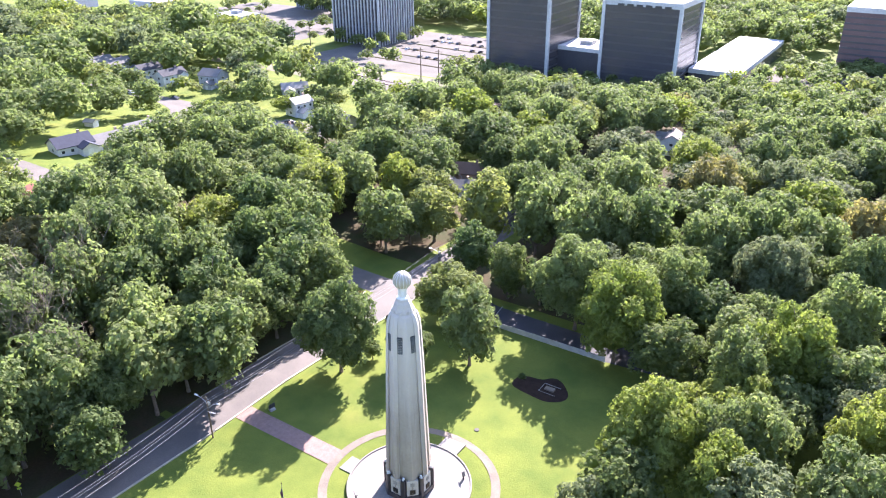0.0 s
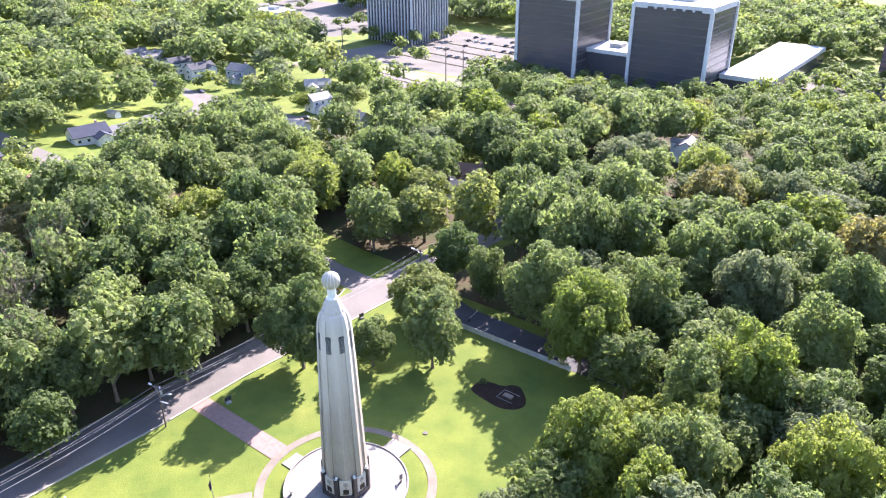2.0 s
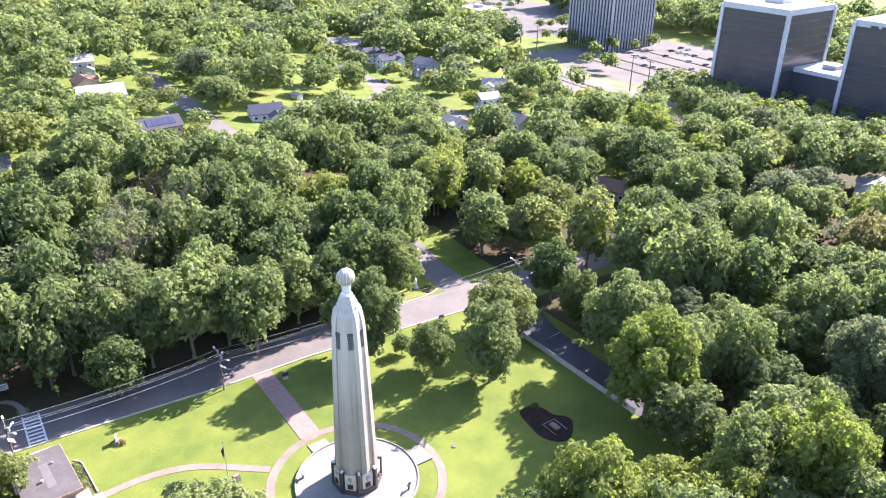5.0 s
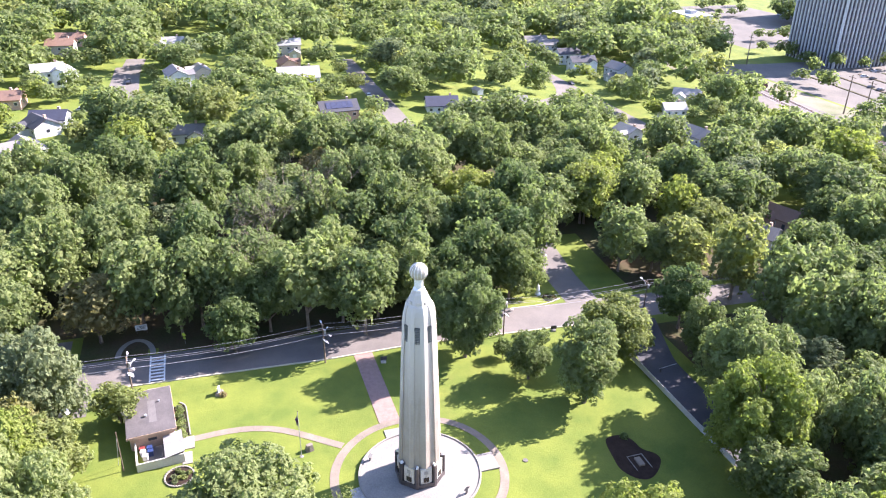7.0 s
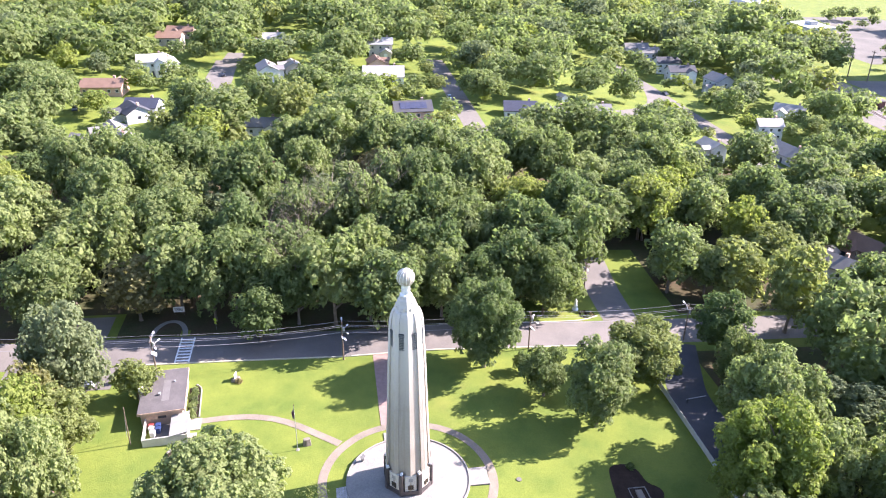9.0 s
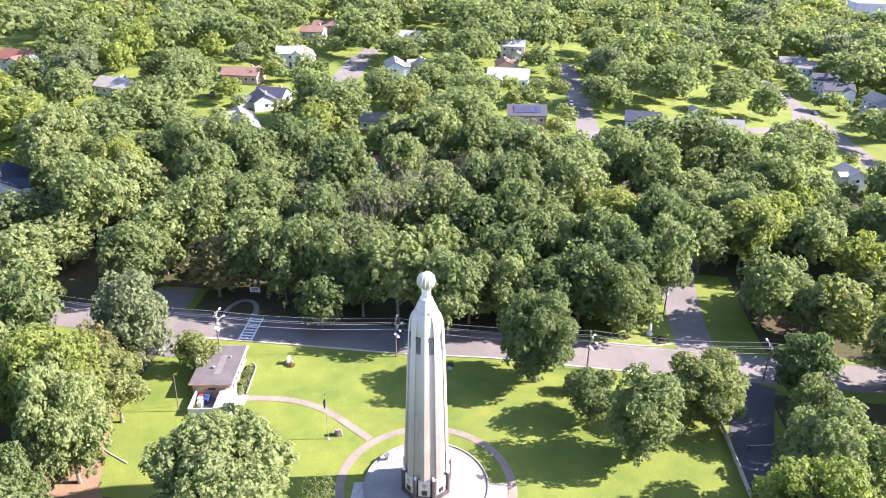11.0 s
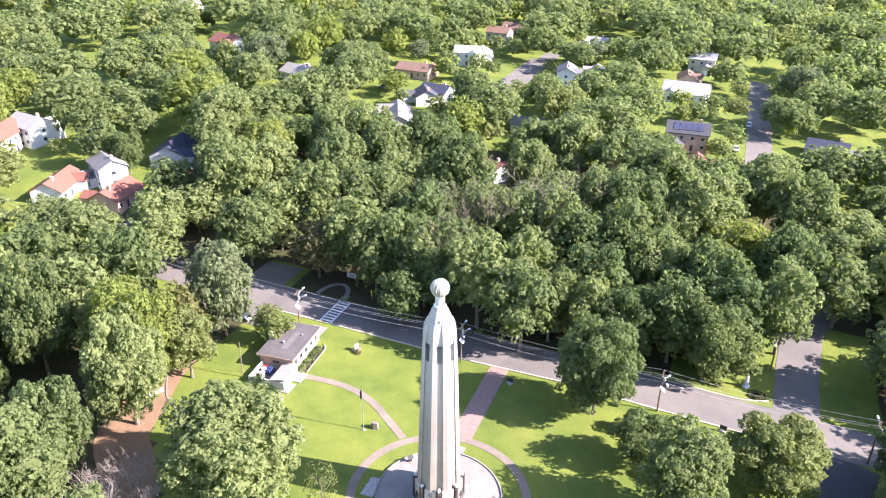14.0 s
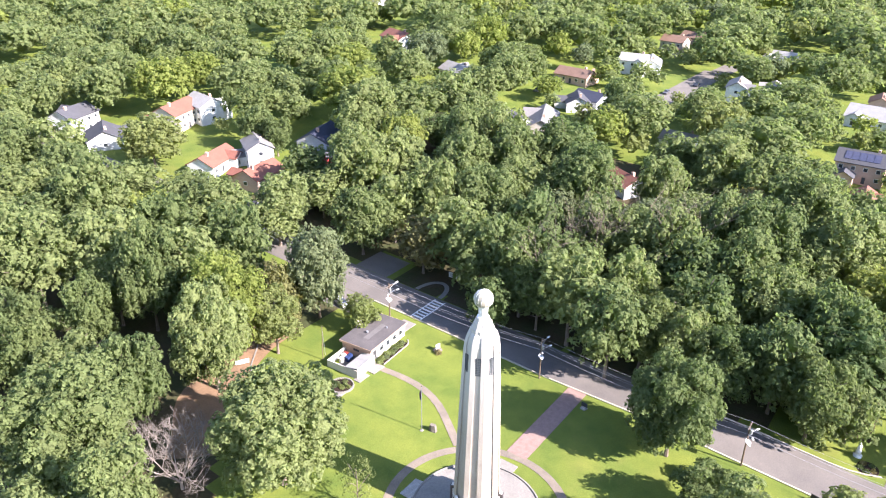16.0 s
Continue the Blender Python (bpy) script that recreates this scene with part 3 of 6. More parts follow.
for dx, dy, m, n in ((7.0, -1.9, bin_red, "red"), (7.9, -1.8, bin_pale, "pale grey"), (7.2, -0.7, bin_blue, "blue"), (8.2, -0.6, bin_blue, "blue"), (9.1, -1.5, bin_pale, "pale grey")):
    c = museum.matrix_basis @ Vector((dx, dy, 0.05))
    b = thing("waste_bin", pose(c.x, c.y, c.z, 0, 0, 5 + dy * 8), n + " plastic waste bin standing in the museum yard", "bin", "waste bins")
    part("bin", Geo().prism([(-0.32, -0.35), (0.32, -0.35), (0.32, 0.35), (-0.32, 0.35)], 0, 1.0, 1.15), m, b)
    part("lid", Geo().box(-0.42, 0.42, -0.45, 0.45, 1.0, 1.1, 0.05), m, b)


def quad_mesh(name, v, f, material):
    """A mesh from arrays; a face whose last corner repeats is a triangle."""
    tri = f[:, 2] == f[:, 3]
    count = np.where(tri, 3, 4)
    start = np.concatenate([[0], np.cumsum(count)[:-1]])
    flat = f[np.stack([np.ones(len(f), bool)] * 3 + [~tri], axis=1)]
    me = bpy.data.meshes.new(name)
    me.vertices.add(len(v))
    me.vertices.foreach_set("co", v.astype(np.float32).ravel())
    me.loops.add(len(flat))
    me.loops.foreach_set("vertex_index", flat.astype(np.int32))
    me.polygons.add(len(f))
    me.polygons.foreach_set("loop_start", start.astype(np.int32))
    me.materials.append(material)
    me.update(calc_edges=True)
    return me


def shrub_arrays(seed, n, r, h, size):
    rng = np.random.default_rng(seed)
    d = rng.normal(size=(n, 3))
    d[:, 2] = np.abs(d[:, 2])
    d /= np.linalg.norm(d, axis=1)[:, None]
    p = d * np.array([r, r, h]) * rng.uniform(0.55, 1.08, n)[:, None]
    nor = d + rng.normal(size=(n, 3)) * 0.6
    nor /= np.linalg.norm(nor, axis=1)[:, None]
    t = np.cross(nor, rng.normal(size=(n, 3)))
    t /= np.linalg.norm(t, axis=1)[:, None]
    b, s = np.cross(nor, t), (size * rng.uniform(0.6, 1.4, n))[:, None]
    return np.stack([p + t * s, p + b * s * 0.7, p - t * s, p - b * s * 0.7], axis=1).reshape(-1, 3), np.arange(n * 4).reshape(-1, 4)


def shrub(x, y, r, h, leaf, label, seed):
    v, f = shrub_arrays(seed, int(260 * max(0.5, r)), r, h, 0.16)
    ob = thing("shrub", pose(x, y, g(x, y)), label, "shrub", "shrubs")
    me = quad_mesh("foliage", v, f, leaf)
    part("foliage", me, None, ob)
    part("stem", Geo().tube([(0, 0, -0.2), (0.02, 0, h * 0.4), (0.05, 0.03, h * 0.8)], [0.07, 0.05, 0.02], 5), BARK, ob)
    return ob


# planting strip and kerb along the museum
structure("kerb", ribbon(line([(-30.0, -38.0), (-29.2, -36.9), (-20.0, -36.2)], 0.6), 0.22, 0.2, 0.25), PLATE, "pale edging of the planting strip", "edging")
structure("planting_bed", ribbon(line([(-29.0, -38.2), (-20.0, -37.4)], 1.0), 1.9, 0.05), MULCH, "dark soil strip along the museum wall", "planting bed")
for i in range(9):
    shrub(-28.2 + i * 1.0, -38.1 + i * 0.08 + 0.3 * math.sin(i * 2.3), 0.62 + 0.15 * (i % 3), 0.7 + 0.2 * (i % 2), LEAF if i % 3 else LEAF_GREY, "low green shrub along the museum wall", 200 + i)
structure("pad", Geo().box(-19.6, -16.4, -38.0, -35.6, 0.9, g(-18, -37) + 0.14), PLATE, "white concrete landing at the museum door", "landing")
structure("pad", Geo().box(-15.6, -12.6, -37.6, -36.0, 0.9, g(-14, -37) + 0.12), PLATE, "white concrete landing by the yard", "landing")
structure("pad", Geo().box(-35.8, -31.3, -43.8, -40.4, 0.9, g(-33, -42) + 0.08), PLATE, "pale concrete ramp from the crosswalk", "pavement")

# round flower bed with a stone ring
bx, by = -9.8, -38.1
structure("planting_bed", Geo().lathe([(2.1, g(bx, by) - 0.3), (2.1, g(bx, by) + 0.12), (0.1, g(bx, by) + 0.25)], 28, bx, by), MULCH, "dark soil in a round flower bed", "flower bed")
ring_bed = thing("stone_ring", pose(bx, by, g(bx, by)), "ring of pale edging stones round the flower bed", "edging")
stone_geo = Geo().prism([(-0.24, -0.14), (0.2, -0.16), (0.25, 0.1), (0.0, 0.17), (-0.22, 0.12)], -0.2, 0.28, 0.85).mesh("stone", PLATE)
for k in range(30):
    a = 2 * math.pi * k / 30
    s = part("stone", stone_geo, None, ring_bed)
    s.matrix_basis = pose(2.3 * math.cos(a), 2.3 * math.sin(a), 0.02 * math.sin(k * 1.7), 0, 0, math.degrees(a) + 90 + 7 * math.sin(k * 2.1))
structure("pad", Geo().box(-8.6, -6.9, -36.9, -35.9, g(-8, -36) - 0.3, g(-8, -36) + 0.07), PLATE, "small pale slab beside the flower bed", "slab")
for i in range(7):
    a, d = i * 2.4, 0.45 + 0.19 * i
    shrub(bx + d * math.cos(a), by + d * math.sin(a), 0.55, 0.7, (LEAF_YELLOW, LEAF, LEAF_GREY)[i % 3], "small leafy plant in the round flower bed", 230 + i)

# flagpole, stones and signs
flagpole = thing("flagpole", pose(-9.6, -18.3, g(-9, -18)), "tall pale flagpole with a hanging flag on the lawn", "flagpole")
part("base", Geo().lathe([(0.35, -0.2), (0.35, 0.08), (0.2, 0.12)], 16), PLATE, flagpole)
part("pole", Geo().tube([(0, 0, 0), (0, 0, 5), (0, 0, 9.6)], [0.07, 0.06, 0.04], 8), GALV, flagpole)
part("finial", Geo().lathe([(0.02, 9.58), (0.1, 9.64), (0.12, 9.72), (0.02, 9.82)], 8), BRONZE, flagpole)
cloth = Geo()
for i in range(7):
    for j in range(6):
        z, u = 8.9 - 1.7 * j / 5, 0.06 + 0.42 * i / 6 * (1 - 0.45 * j / 5)
        cloth.v.append((0.1 * math.sin(i * 2.1 + j * 0.5), -u, z - 0.12 * i))
        if i and j:
            n = i * 6 + j
            cloth.f.append((n - 7, n - 6, n, n - 1))
part("flag", cloth, mat("flag_cloth", (0.20, 0.06, 0.08), (0.09, 0.09, 0.22), 2.2, 9.0, 0.9), flagpole, "furled dark red and blue flag")
marker = thing("stone_marker", pose(-10.8, -16.7, g(-10, -16), 0, 0, 15), "rough brown stone marker on the lawn", "stone")
part("stone", Geo().prism([(-0.5, -0.75), (0.35, -0.8), (0.5, -0.2), (0.45, 0.65), (-0.2, 0.8), (-0.55, 0.4)], -0.3, 1.35, 0.72), STONE_DARK, marker)
part("plaque", Geo().box(-0.60, -0.44, -0.35, 0.35, 0.45, 1.0), BRONZE, marker)
sign = thing("park_sign", pose(-31.0, -30.8, g(-31, -30), 0, 0, 75), "small white sign board on a brown stone base", "sign")
part("base", Geo().prism([(-0.7, -0.95), (0.6, -1.05), (0.75, 0.8), (-0.5, 0.95)], -0.3, 0.6, 0.78), STONE_DARK, sign, "rough brown stone base")
part("board", Geo().box(-0.10, 0.10, -0.55, 0.55, 0.55, 1.6, 0.02), WHITE, sign)
for z in (1.35, 1.15, 1.0, 0.85):
    part("lettering_bar", Geo().box(0.10, 0.115, -0.42, 0.42 - 0.15 * (z < 1.1), z, z + 0.06), DARK, sign)
shrub(-30.2, -30.2, 0.8, 0.8, LEAF_RUST, "low russet shrub beside the park sign", 250)
for x, y in ((-33.2, 1.9), (-36.4, 42.0)):
    b = thing("notice_board", pose(x, y, g(x, y), 0, 0, -10), "small dark notice board on a grey stone base", "sign", "notice boards")
    part("base", Geo().prism([(-0.55, -0.6), (0.5, -0.65), (0.6, 0.5), (-0.45, 0.6)], -0.2, 0.4, 0.8), STONE, b)
    part("board", Geo().box(-0.06, 0.06, -0.65, 0.65, 0.5, 1.35, 0.02), DARK, b)
    part("post", Geo().box(-0.05, 0.05, -0.5, -0.4, 0.1, 0.5), DARK, b)
    part("post", Geo().box(-0.05, 0.05, 0.4, 0.5, 0.1, 0.5), DARK, b)
for a in (math.atan2(-8.1, -5.9), math.atan2(5.75, 6.7), math.atan2(5.75, 6.7) - math.pi / 2.6):
    s = thing("plaque_stand", pose(9.0 * math.cos(a), 9.0 * math.sin(a), 0.36, 0, 0, math.degrees(a)), "dark slanted plaque stand on the terrace", "plaque stand", "plaque stands")
    part("post", Geo().box(-0.08, 0.08, -0.3, 0.3, 0, 0.8, 0.03), DARK, s)
    part("plate", Geo().box(-0.30, 0.30, -0.5, 0.5, 0, 0.07, 0.02).turned(pose(0, 0, 0.95, 0, -30, 0)), DARK, s)
structure("manhole", Geo().lathe([(0.45, -0.6), (0.45, -0.37), (0.4, -0.36)], 18, 1.8, 18.4), CONCRETE_LOT, "pale round manhole cover in the lawn", "manhole")

# mulch bed with a framed stone slab
bed = [(0.2, 34.6), (-0.5, 36.2), (-0.5, 38.4), (1.4, 39.9), (4.2, 40.0), (5.6, 42.2), (7.8, 42.0), (11.2, 38.2), (11.0, 35.5), (8.1, 33.4), (4.4, 33.9)]
for _ in range(3):
    bed = [(a[0] * u + b[0] * (1 - u), a[1] * u + b[1] * (1 - u)) for a, b in zip(bed, bed[1:] + bed[:1]) for u in (0.75, 0.25)]
mulch = Geo()
mulch.v = [(x, y, g(x, y) + 0.05) for x, y in bed]
mulch.f = [tuple(range(len(bed)))]
structure("planting_bed", mulch, MULCH, "dark mulch bed in tree shade", "mulch bed")
slab = thing("memorial_slab", pose(7.0, 37.8, g(7, 38) + 0.05), "pale stone slab in a low white frame on mulch", "memorial")
part("frame", Geo().box(-1.8, 1.8, -1.5, -1.38, 0, 0.12).box(-1.8, -1.68, -1.38, 1.5, 0, 0.12).box(-1.68, 1.8, 1.38, 1.5, 0, 0.12), PLATE, slab)
part("slab", Geo().box(-1.0, 1.0, -0.55, 0.55, 0, 0.35, 0.04), PATH, slab)
shrub(0.4, 38.6, 0.8, 1.0, LEAF_DARK, "dark shrub growing in the mulch bed", 260)

# white fence along the lane
fence = thing("fence", pose(0, 0, 0), "long white board fence along the lane", "fence")
n = 15
for i in range(n + 1):
    x = -24 + 36.0 * i / n
    y = 53.5 + 0.02 * i
    z = g(x, y)
    part("post", Geo().prism([(x - 0.07, y - 0.07), (x + 0.07, y - 0.07), (x + 0.07, y + 0.07), (x - 0.07, y + 0.07)], z - 0.4, z + 1.45), FENCE_WHITE, fence)
    if i < n:
        x1 = x + 36.0 / n
        for k in range(12):
            u0, u1 = x + 0.08 + (x1 - x - 0.16) * k / 12, x + 0.08 + (x1 - x - 0.16) * (k + 0.93) / 12
            part("board", Geo().box(u0, u1, y - 0.02, y + 0.02, z + 0.08, z + 1.3), FENCE_WHITE, fence)
        part("rail", Geo().box(x + 0.07, x1 - 0.07, y - 0.05, y + 0.05, z + 1.3, z + 1.38), FENCE_WHITE, fence)
gate = thing("barrier_gate", pose(-16.3, 57.0, g(-16, 57)), "white raised barrier bar across the lane", "barrier")
part("post", Geo().box(-0.1, 0.1, -0.1, 0.1, 0, 1.1), DARK, gate)
part("bar", Geo().tube([(0, -0.3, 1.0), (-0.5, 4.0, 1.05)], 0.07, 6), FENCE_WHITE, gate)

# statue at the drive's mouth
statue = Geo().lathe([(0.75, -0.3), (0.75, 0.25), (0.6, 0.3), (0.45, 0.4), (0.42, 1.0), (0.5, 1.05), (0.5, 1.15), (0.34, 1.2), (0.38, 1.6), (0.30, 2.0), (0.36, 2.3), (0.22, 2.5), (0.12, 2.56), (0.16, 2.7), (0.13, 2.85), (0.03, 2.92)], 14)
st = tagged(new("statue", statue.mesh("statue", WHITE, smooth=True)), "white statue on a pedestal beside the drive", "statue")
st.matrix_basis = pose(-53.0, 45.6, g(-53, 45))
structure("planting_bed", Geo().lathe([(1.9, g(-51, 48) - 0.2), (1.9, g(-51, 48) + 0.1), (0.1, g(-51, 48) + 0.2)], 20, -50.6, 47.6), MULCH, "dark mulch bed with low plants by the drive", "mulch bed")
for i in range(5):
    shrub(-50.6 + 1.1 * math.cos(i * 1.3), 47.6 + 1.1 * math.sin(i * 1.3), 0.6, 0.55, LEAF_RUST if i % 2 else LEAF_DARK, "low russet plant in the mulch bed by the drive", 270 + i)
# loop path and sign across the crosswalk
loop = [(-47.9 + 6.0 * math.cos(a), -46.4 + 3.4 * math.sin(a)) for a in [radians(d) for d in range(90, 271, 12)]]
structure("path", ribbon(loop, 1.1, 0.09), PLATE, "narrow curved concrete loop path beyond the crosswalk", "path")
b = thing("park_sign", pose(-56.6, -45.4, g(-56, -45)), "white trail sign board on two posts", "sign")
part("board", Geo().box(-0.06, 0.06, -1.2, 1.2, 0.9, 2.2), WHITE, b)
for y in (-1.0, 1.0):
    part("post", Geo().box(-0.16, -0.06, y - 0.06, y + 0.06, -0.3, 2.3), POLE_WOOD, b)
for z in (1.8, 1.5, 1.2):
    part("lettering_bar", Geo().box(0.06, 0.07, -0.9, 0.9, z, z + 0.12), DARK, b)
b = thing("crossing_sign", pose(-50.2, -36.7, g(-50, -36), 0, 0, -35), "bright yellow-green crossing sign on a thin post", "sign")
part("post", Geo().tube([(0, 0, -0.3), (0, 0, 3.0)], 0.035, 6), GALV, b)
SIGN_YELLOW = mat("sign_yellow_green", (0.50, 0.60, 0.05), (0.42, 0.52, 0.05), 1.5, 8.0, 0.5)
part("board", Geo().prism([(-0.55, 0), (0, -0.55), (0.55, 0), (0, 0.55)], -0.015, 0.015).turned(pose(0.06, 0, 2.4, 90, 0, 90)), SIGN_YELLOW, b)
part("plate", Geo().box(0.04, 0.07, -0.32, 0.32, 1.35, 1.75), SIGN_YELLOW, b)
b = thing("park_sign", pose(-2.4, -58.0, g(-2, -58), 0, 0, 60), "white low board sign at the park edge", "sign")
part("board", Geo().box(-0.08, 0.08, -1.3, 1.3, 0.3, 1.2), WHITE, b)
for y in (-1.1, 1.1):
    part("post", Geo().box(-0.16, -0.08, y - 0.06, y + 0.06, -0.3, 1.3), POLE_WOOD, b)
structure("bare_ground", ribbon(line([(-18, -63), (-8, -62), (2, -58), (10, -56), (14, -50), (20, -44)]), 9.0, 0.045), EARTH, "worn brown earth track under the trees", "bare earth")
structure("kerb", ribbon(line([(-12.5, -65.0), (-8.5, -60.5), (-2.5, -56.0), (0.5, -50.0)], 1.0), 0.25, 0.16, 0.2), PLATE, "pale edging at the lawn's rim", "edging")

# utility poles, lamps and wires
PANEL = mat("panel_back", (0.62, 0.63, 0.65), (0.52, 0.53, 0.55), 1.0, 6.0, 0.35, spec=0.6)


def utility_pole(x, y, high, lamp=True, panel=True, arm_turn=0):
    ob = thing("utility_pole", pose(x, y, g(x, y), 0, 0, arm_turn), "wooden utility pole with crossarm and street lamp beside the road" if lamp else "wooden utility pole with crossarm", "utility pole", "utility poles")
    part("pole", Geo().tube([(0, 0, -0.5), (0, 0, high * 0.5), (0, 0, high)], [0.17, 0.15, 0.11], 8), POLE_WOOD, ob)
    part("crossarm", Geo().box(-1.2, 1.2, -0.07, 0.07, high - 0.75, high - 0.6), POLE_WOOD, ob)
    for dx in (-1.1, -0.5, 0.5, 1.1):
        part("insulator", Geo().lathe([(0.04, high - 0.6), (0.07, high - 0.5), (0.05, high - 0.42)], 8, dx, 0), GALV, ob)
    part("transformer", Geo().lathe([(0.22, high - 2.1), (0.25, high - 2.05), (0.25, high - 1.3), (0.18, high - 1.22)], 12, 0.05, 0.36), GALV, ob)
    if lamp:
        arm = part("lamp_arm", Geo().tube([(-0.1, 0, high - 1.5), (-1.2, 0, high - 0.9), (-2.3, 0, high - 0.75)], 0.05, 6), GALV, ob)
        part("lamp_head", Geo().box(-3.0, -2.2, -0.16, 0.16, high - 0.86, high - 0.7, 0.05), WHITE_METAL, arm)
    for turn in (35, 145) if panel else ():
        brace = part("bracket", Geo().tube([(0, 0, high - 2.6), (1.1, 0, high - 1.9), (1.7, 0, high - 1.75)], 0.055, 5).turned(pose(0, 0, 0, 0, 0, turn)), GALV, ob, "grey metal bracket arm")
        part("lamp_head", Geo().box(1.6, 2.2, -0.14, 0.14, high - 1.85, high - 1.7, 0.04).turned(pose(0, 0, 0, 0, 0, turn)), WHITE_METAL, brace)
    if panel:
        p = part("panel_mount", Geo().tube([(0, 0, high - 3.9), (0.35, 0.25, high - 3.7)], 0.04, 5), GALV, ob)
        part("solar_panel", Geo().box(-0.6, 0.6, -0.6, 0.6, -0.03, 0.03).turned(pose(0.45, 0.3, high - 3.6, -40, 0, 8)), PANEL, p, "small tilted solar panel")
    return ob


LINE = [(-36.8, -96.0), (-33.6, -46.0), (-36.4, -9.6), (-37.0, 30.0), (-38.6, 66.5), (-37.2, 108.0), (-38.0, 150.0)]
for (x, y), (lamp, panel) in zip(LINE, ((True, False), (True, True), (True, True), (False, True), (True, False), (False, False), (False, False))):
    utility_pole(x, y, 9.2, lamp, panel)
utility_pole(-61.0, 50.3, 8.4, True, False, 170)
for (x0, y0), (x1, y1) in zip(LINE, LINE[1:]):
    for dx, up, r in ((-1.1, 8.75, 0.02), (0.5, 8.75, 0.02), (1.1, 8.75, 0.02), (0.15, 6.9, 0.032)):
        pts = []
        for i in range(13):
            u = i / 12
            pts.append((x0 + (x1 - x0) * u + dx, y0 + (y1 - y0) * u, (g(x0, y0) + up) * (1 - u) + (g(x1, y1) + up) * u - 3.2 * u * (1 - u)))
        tagged(new("overhead_wire", Geo().tube(pts, r, 4).mesh("overhead_wire", WIRE)), "thin overhead wire along the road", "wire", "overhead wires", "structure")
stay = thing("leaning_pole", pose(-13.6, -46.8, g(-13, -46)), "two thin leaning poles beside the museum yard", "pole")
part("pole", Geo().tube([(0, 0, -0.3), (-0.2, 0.1, 8.0)], [0.10, 0.06], 6), POLE_WOOD, stay)
part("stay", Geo().tube([(-1.6, -0.9, -0.2), (-0.2, 0.1, 7.6)], 0.04, 5), GALV, stay)


# ---- vehicles ----
def car(x, y, yaw, paint, label, height=None):
    """A car 4.6 m long along its own x."""
    ob = thing("car", pose(x, y, (g(x, y) if height is None else height) + 0.06, 0, 0, yaw), label, "car", "parked cars")
    prof = [(-2.3, 0.35), (-2.3, 0.8), (-2.1, 0.95), (-1.5, 1.0), (-1.5, 1.0), (1.1, 0.98), (2.1, 0.85), (2.3, 0.65), (2.3, 0.35)]
    n = len(prof)
    body = Geo().add([(a, -0.88, b) for a, b in prof] + [(a, 0.88, b) for a, b in prof], [tuple(range(n))[::-1], tuple(range(n, 2 * n))] + [(i, (i + 1) % n, n + (i + 1) % n, n + i) for i in range(n)])
    part("body", body, paint, ob)
    cab = [(-1.9, 0.98), (-1.3, 1.42), (0.3, 1.45), (1.15, 0.98)]
    part("cabin", Geo().add([(a, -0.8 + 0.12 * (b > 1.2), b) for a, b in cab] + [(a, 0.8 - 0.12 * (b > 1.2), b) for a, b in cab], [(3, 2, 1, 0), (4, 5, 6, 7), (0, 1, 5, 4), (2, 3, 7, 6), (1, 2, 6, 5)]), GLASS, ob)
    part("roof", Geo().box(-1.3, 0.3, -0.66, 0.66, 1.43, 1.49, 0.05), paint, ob)
    for wx in (-1.4, 1.4):
        for wy in (-0.85, 0.85):
            wheel = part("wheel", Geo().lathe([(0.32, -0.1), (0.32, 0.1)], 14).turned(pose(wx, wy, 0.32, 90, 0, 0)), DARK, ob)
            part("rim", Geo().lathe([(0.2, -0.12), (0.2, 0.12)], 10).turned(pose(wx, wy, 0.32, 90, 0, 0)), GALV, wheel)
    return ob


PAINTS = [(mat("car_" + n, c, tuple(0.92 * v for v in c), 1.0, 3.0, 0.25, spec=0.6, span=(0.95, 1.05)), n) for n, c in
          (("silver", (0.42, 0.43, 0.45)), ("black", (0.03, 0.03, 0.035)), ("white", (0.7, 0.7, 0.7)), ("dark_grey", (0.10, 0.10, 0.11)), ("dark_red", (0.22, 0.03, 0.03)), ("blue", (0.05, 0.09, 0.2)))]
for x, y, yaw, k in ((-31.6, -59, 78, 0), (-188.3, 37.8, 5, 0), (-179.6, 157.7, 20, 1), (-173.6, 156.7, 25, 3), (-160.6, 156.7, 10, 0), (-161.9, 165, 40, 1), (-155, 174, 20, 3),
                     (-257.4, 157.6, 0, 3), (-283.4, 151.2, 0, 2), (-219.5, 41.3, 0, 0), (-253.5, -56.5, 0, 1), (-233.5, -62.3, 0, 3), (-214.2, -70.8, 70, 0), (-74.3, -142.7, 30, 2), (-198.2, -104.6, 10, 3)):
    car(x, y, yaw, PAINTS[k][0], PAINTS[k][1].replace("_", " ") + " parked car" + (" beside the park road" if y == -59 else " near the houses"))
rng_c = np.random.default_rng(8)
for row, y in enumerate((334, 352, 370, 388, 402)):
    for k in range(11):
        if rng_c.uniform() < 0.32:
            x = -272 + k * 6.5 + row * 3
            if x < -190 and not (x < -276 and y < 394):
                p = PAINTS[rng_c.integers(4)]
                car(x, y, 90 + rng_c.uniform(-3, 3), p[0], p[1].replace("_", " ") + " car parked on the pale car park")

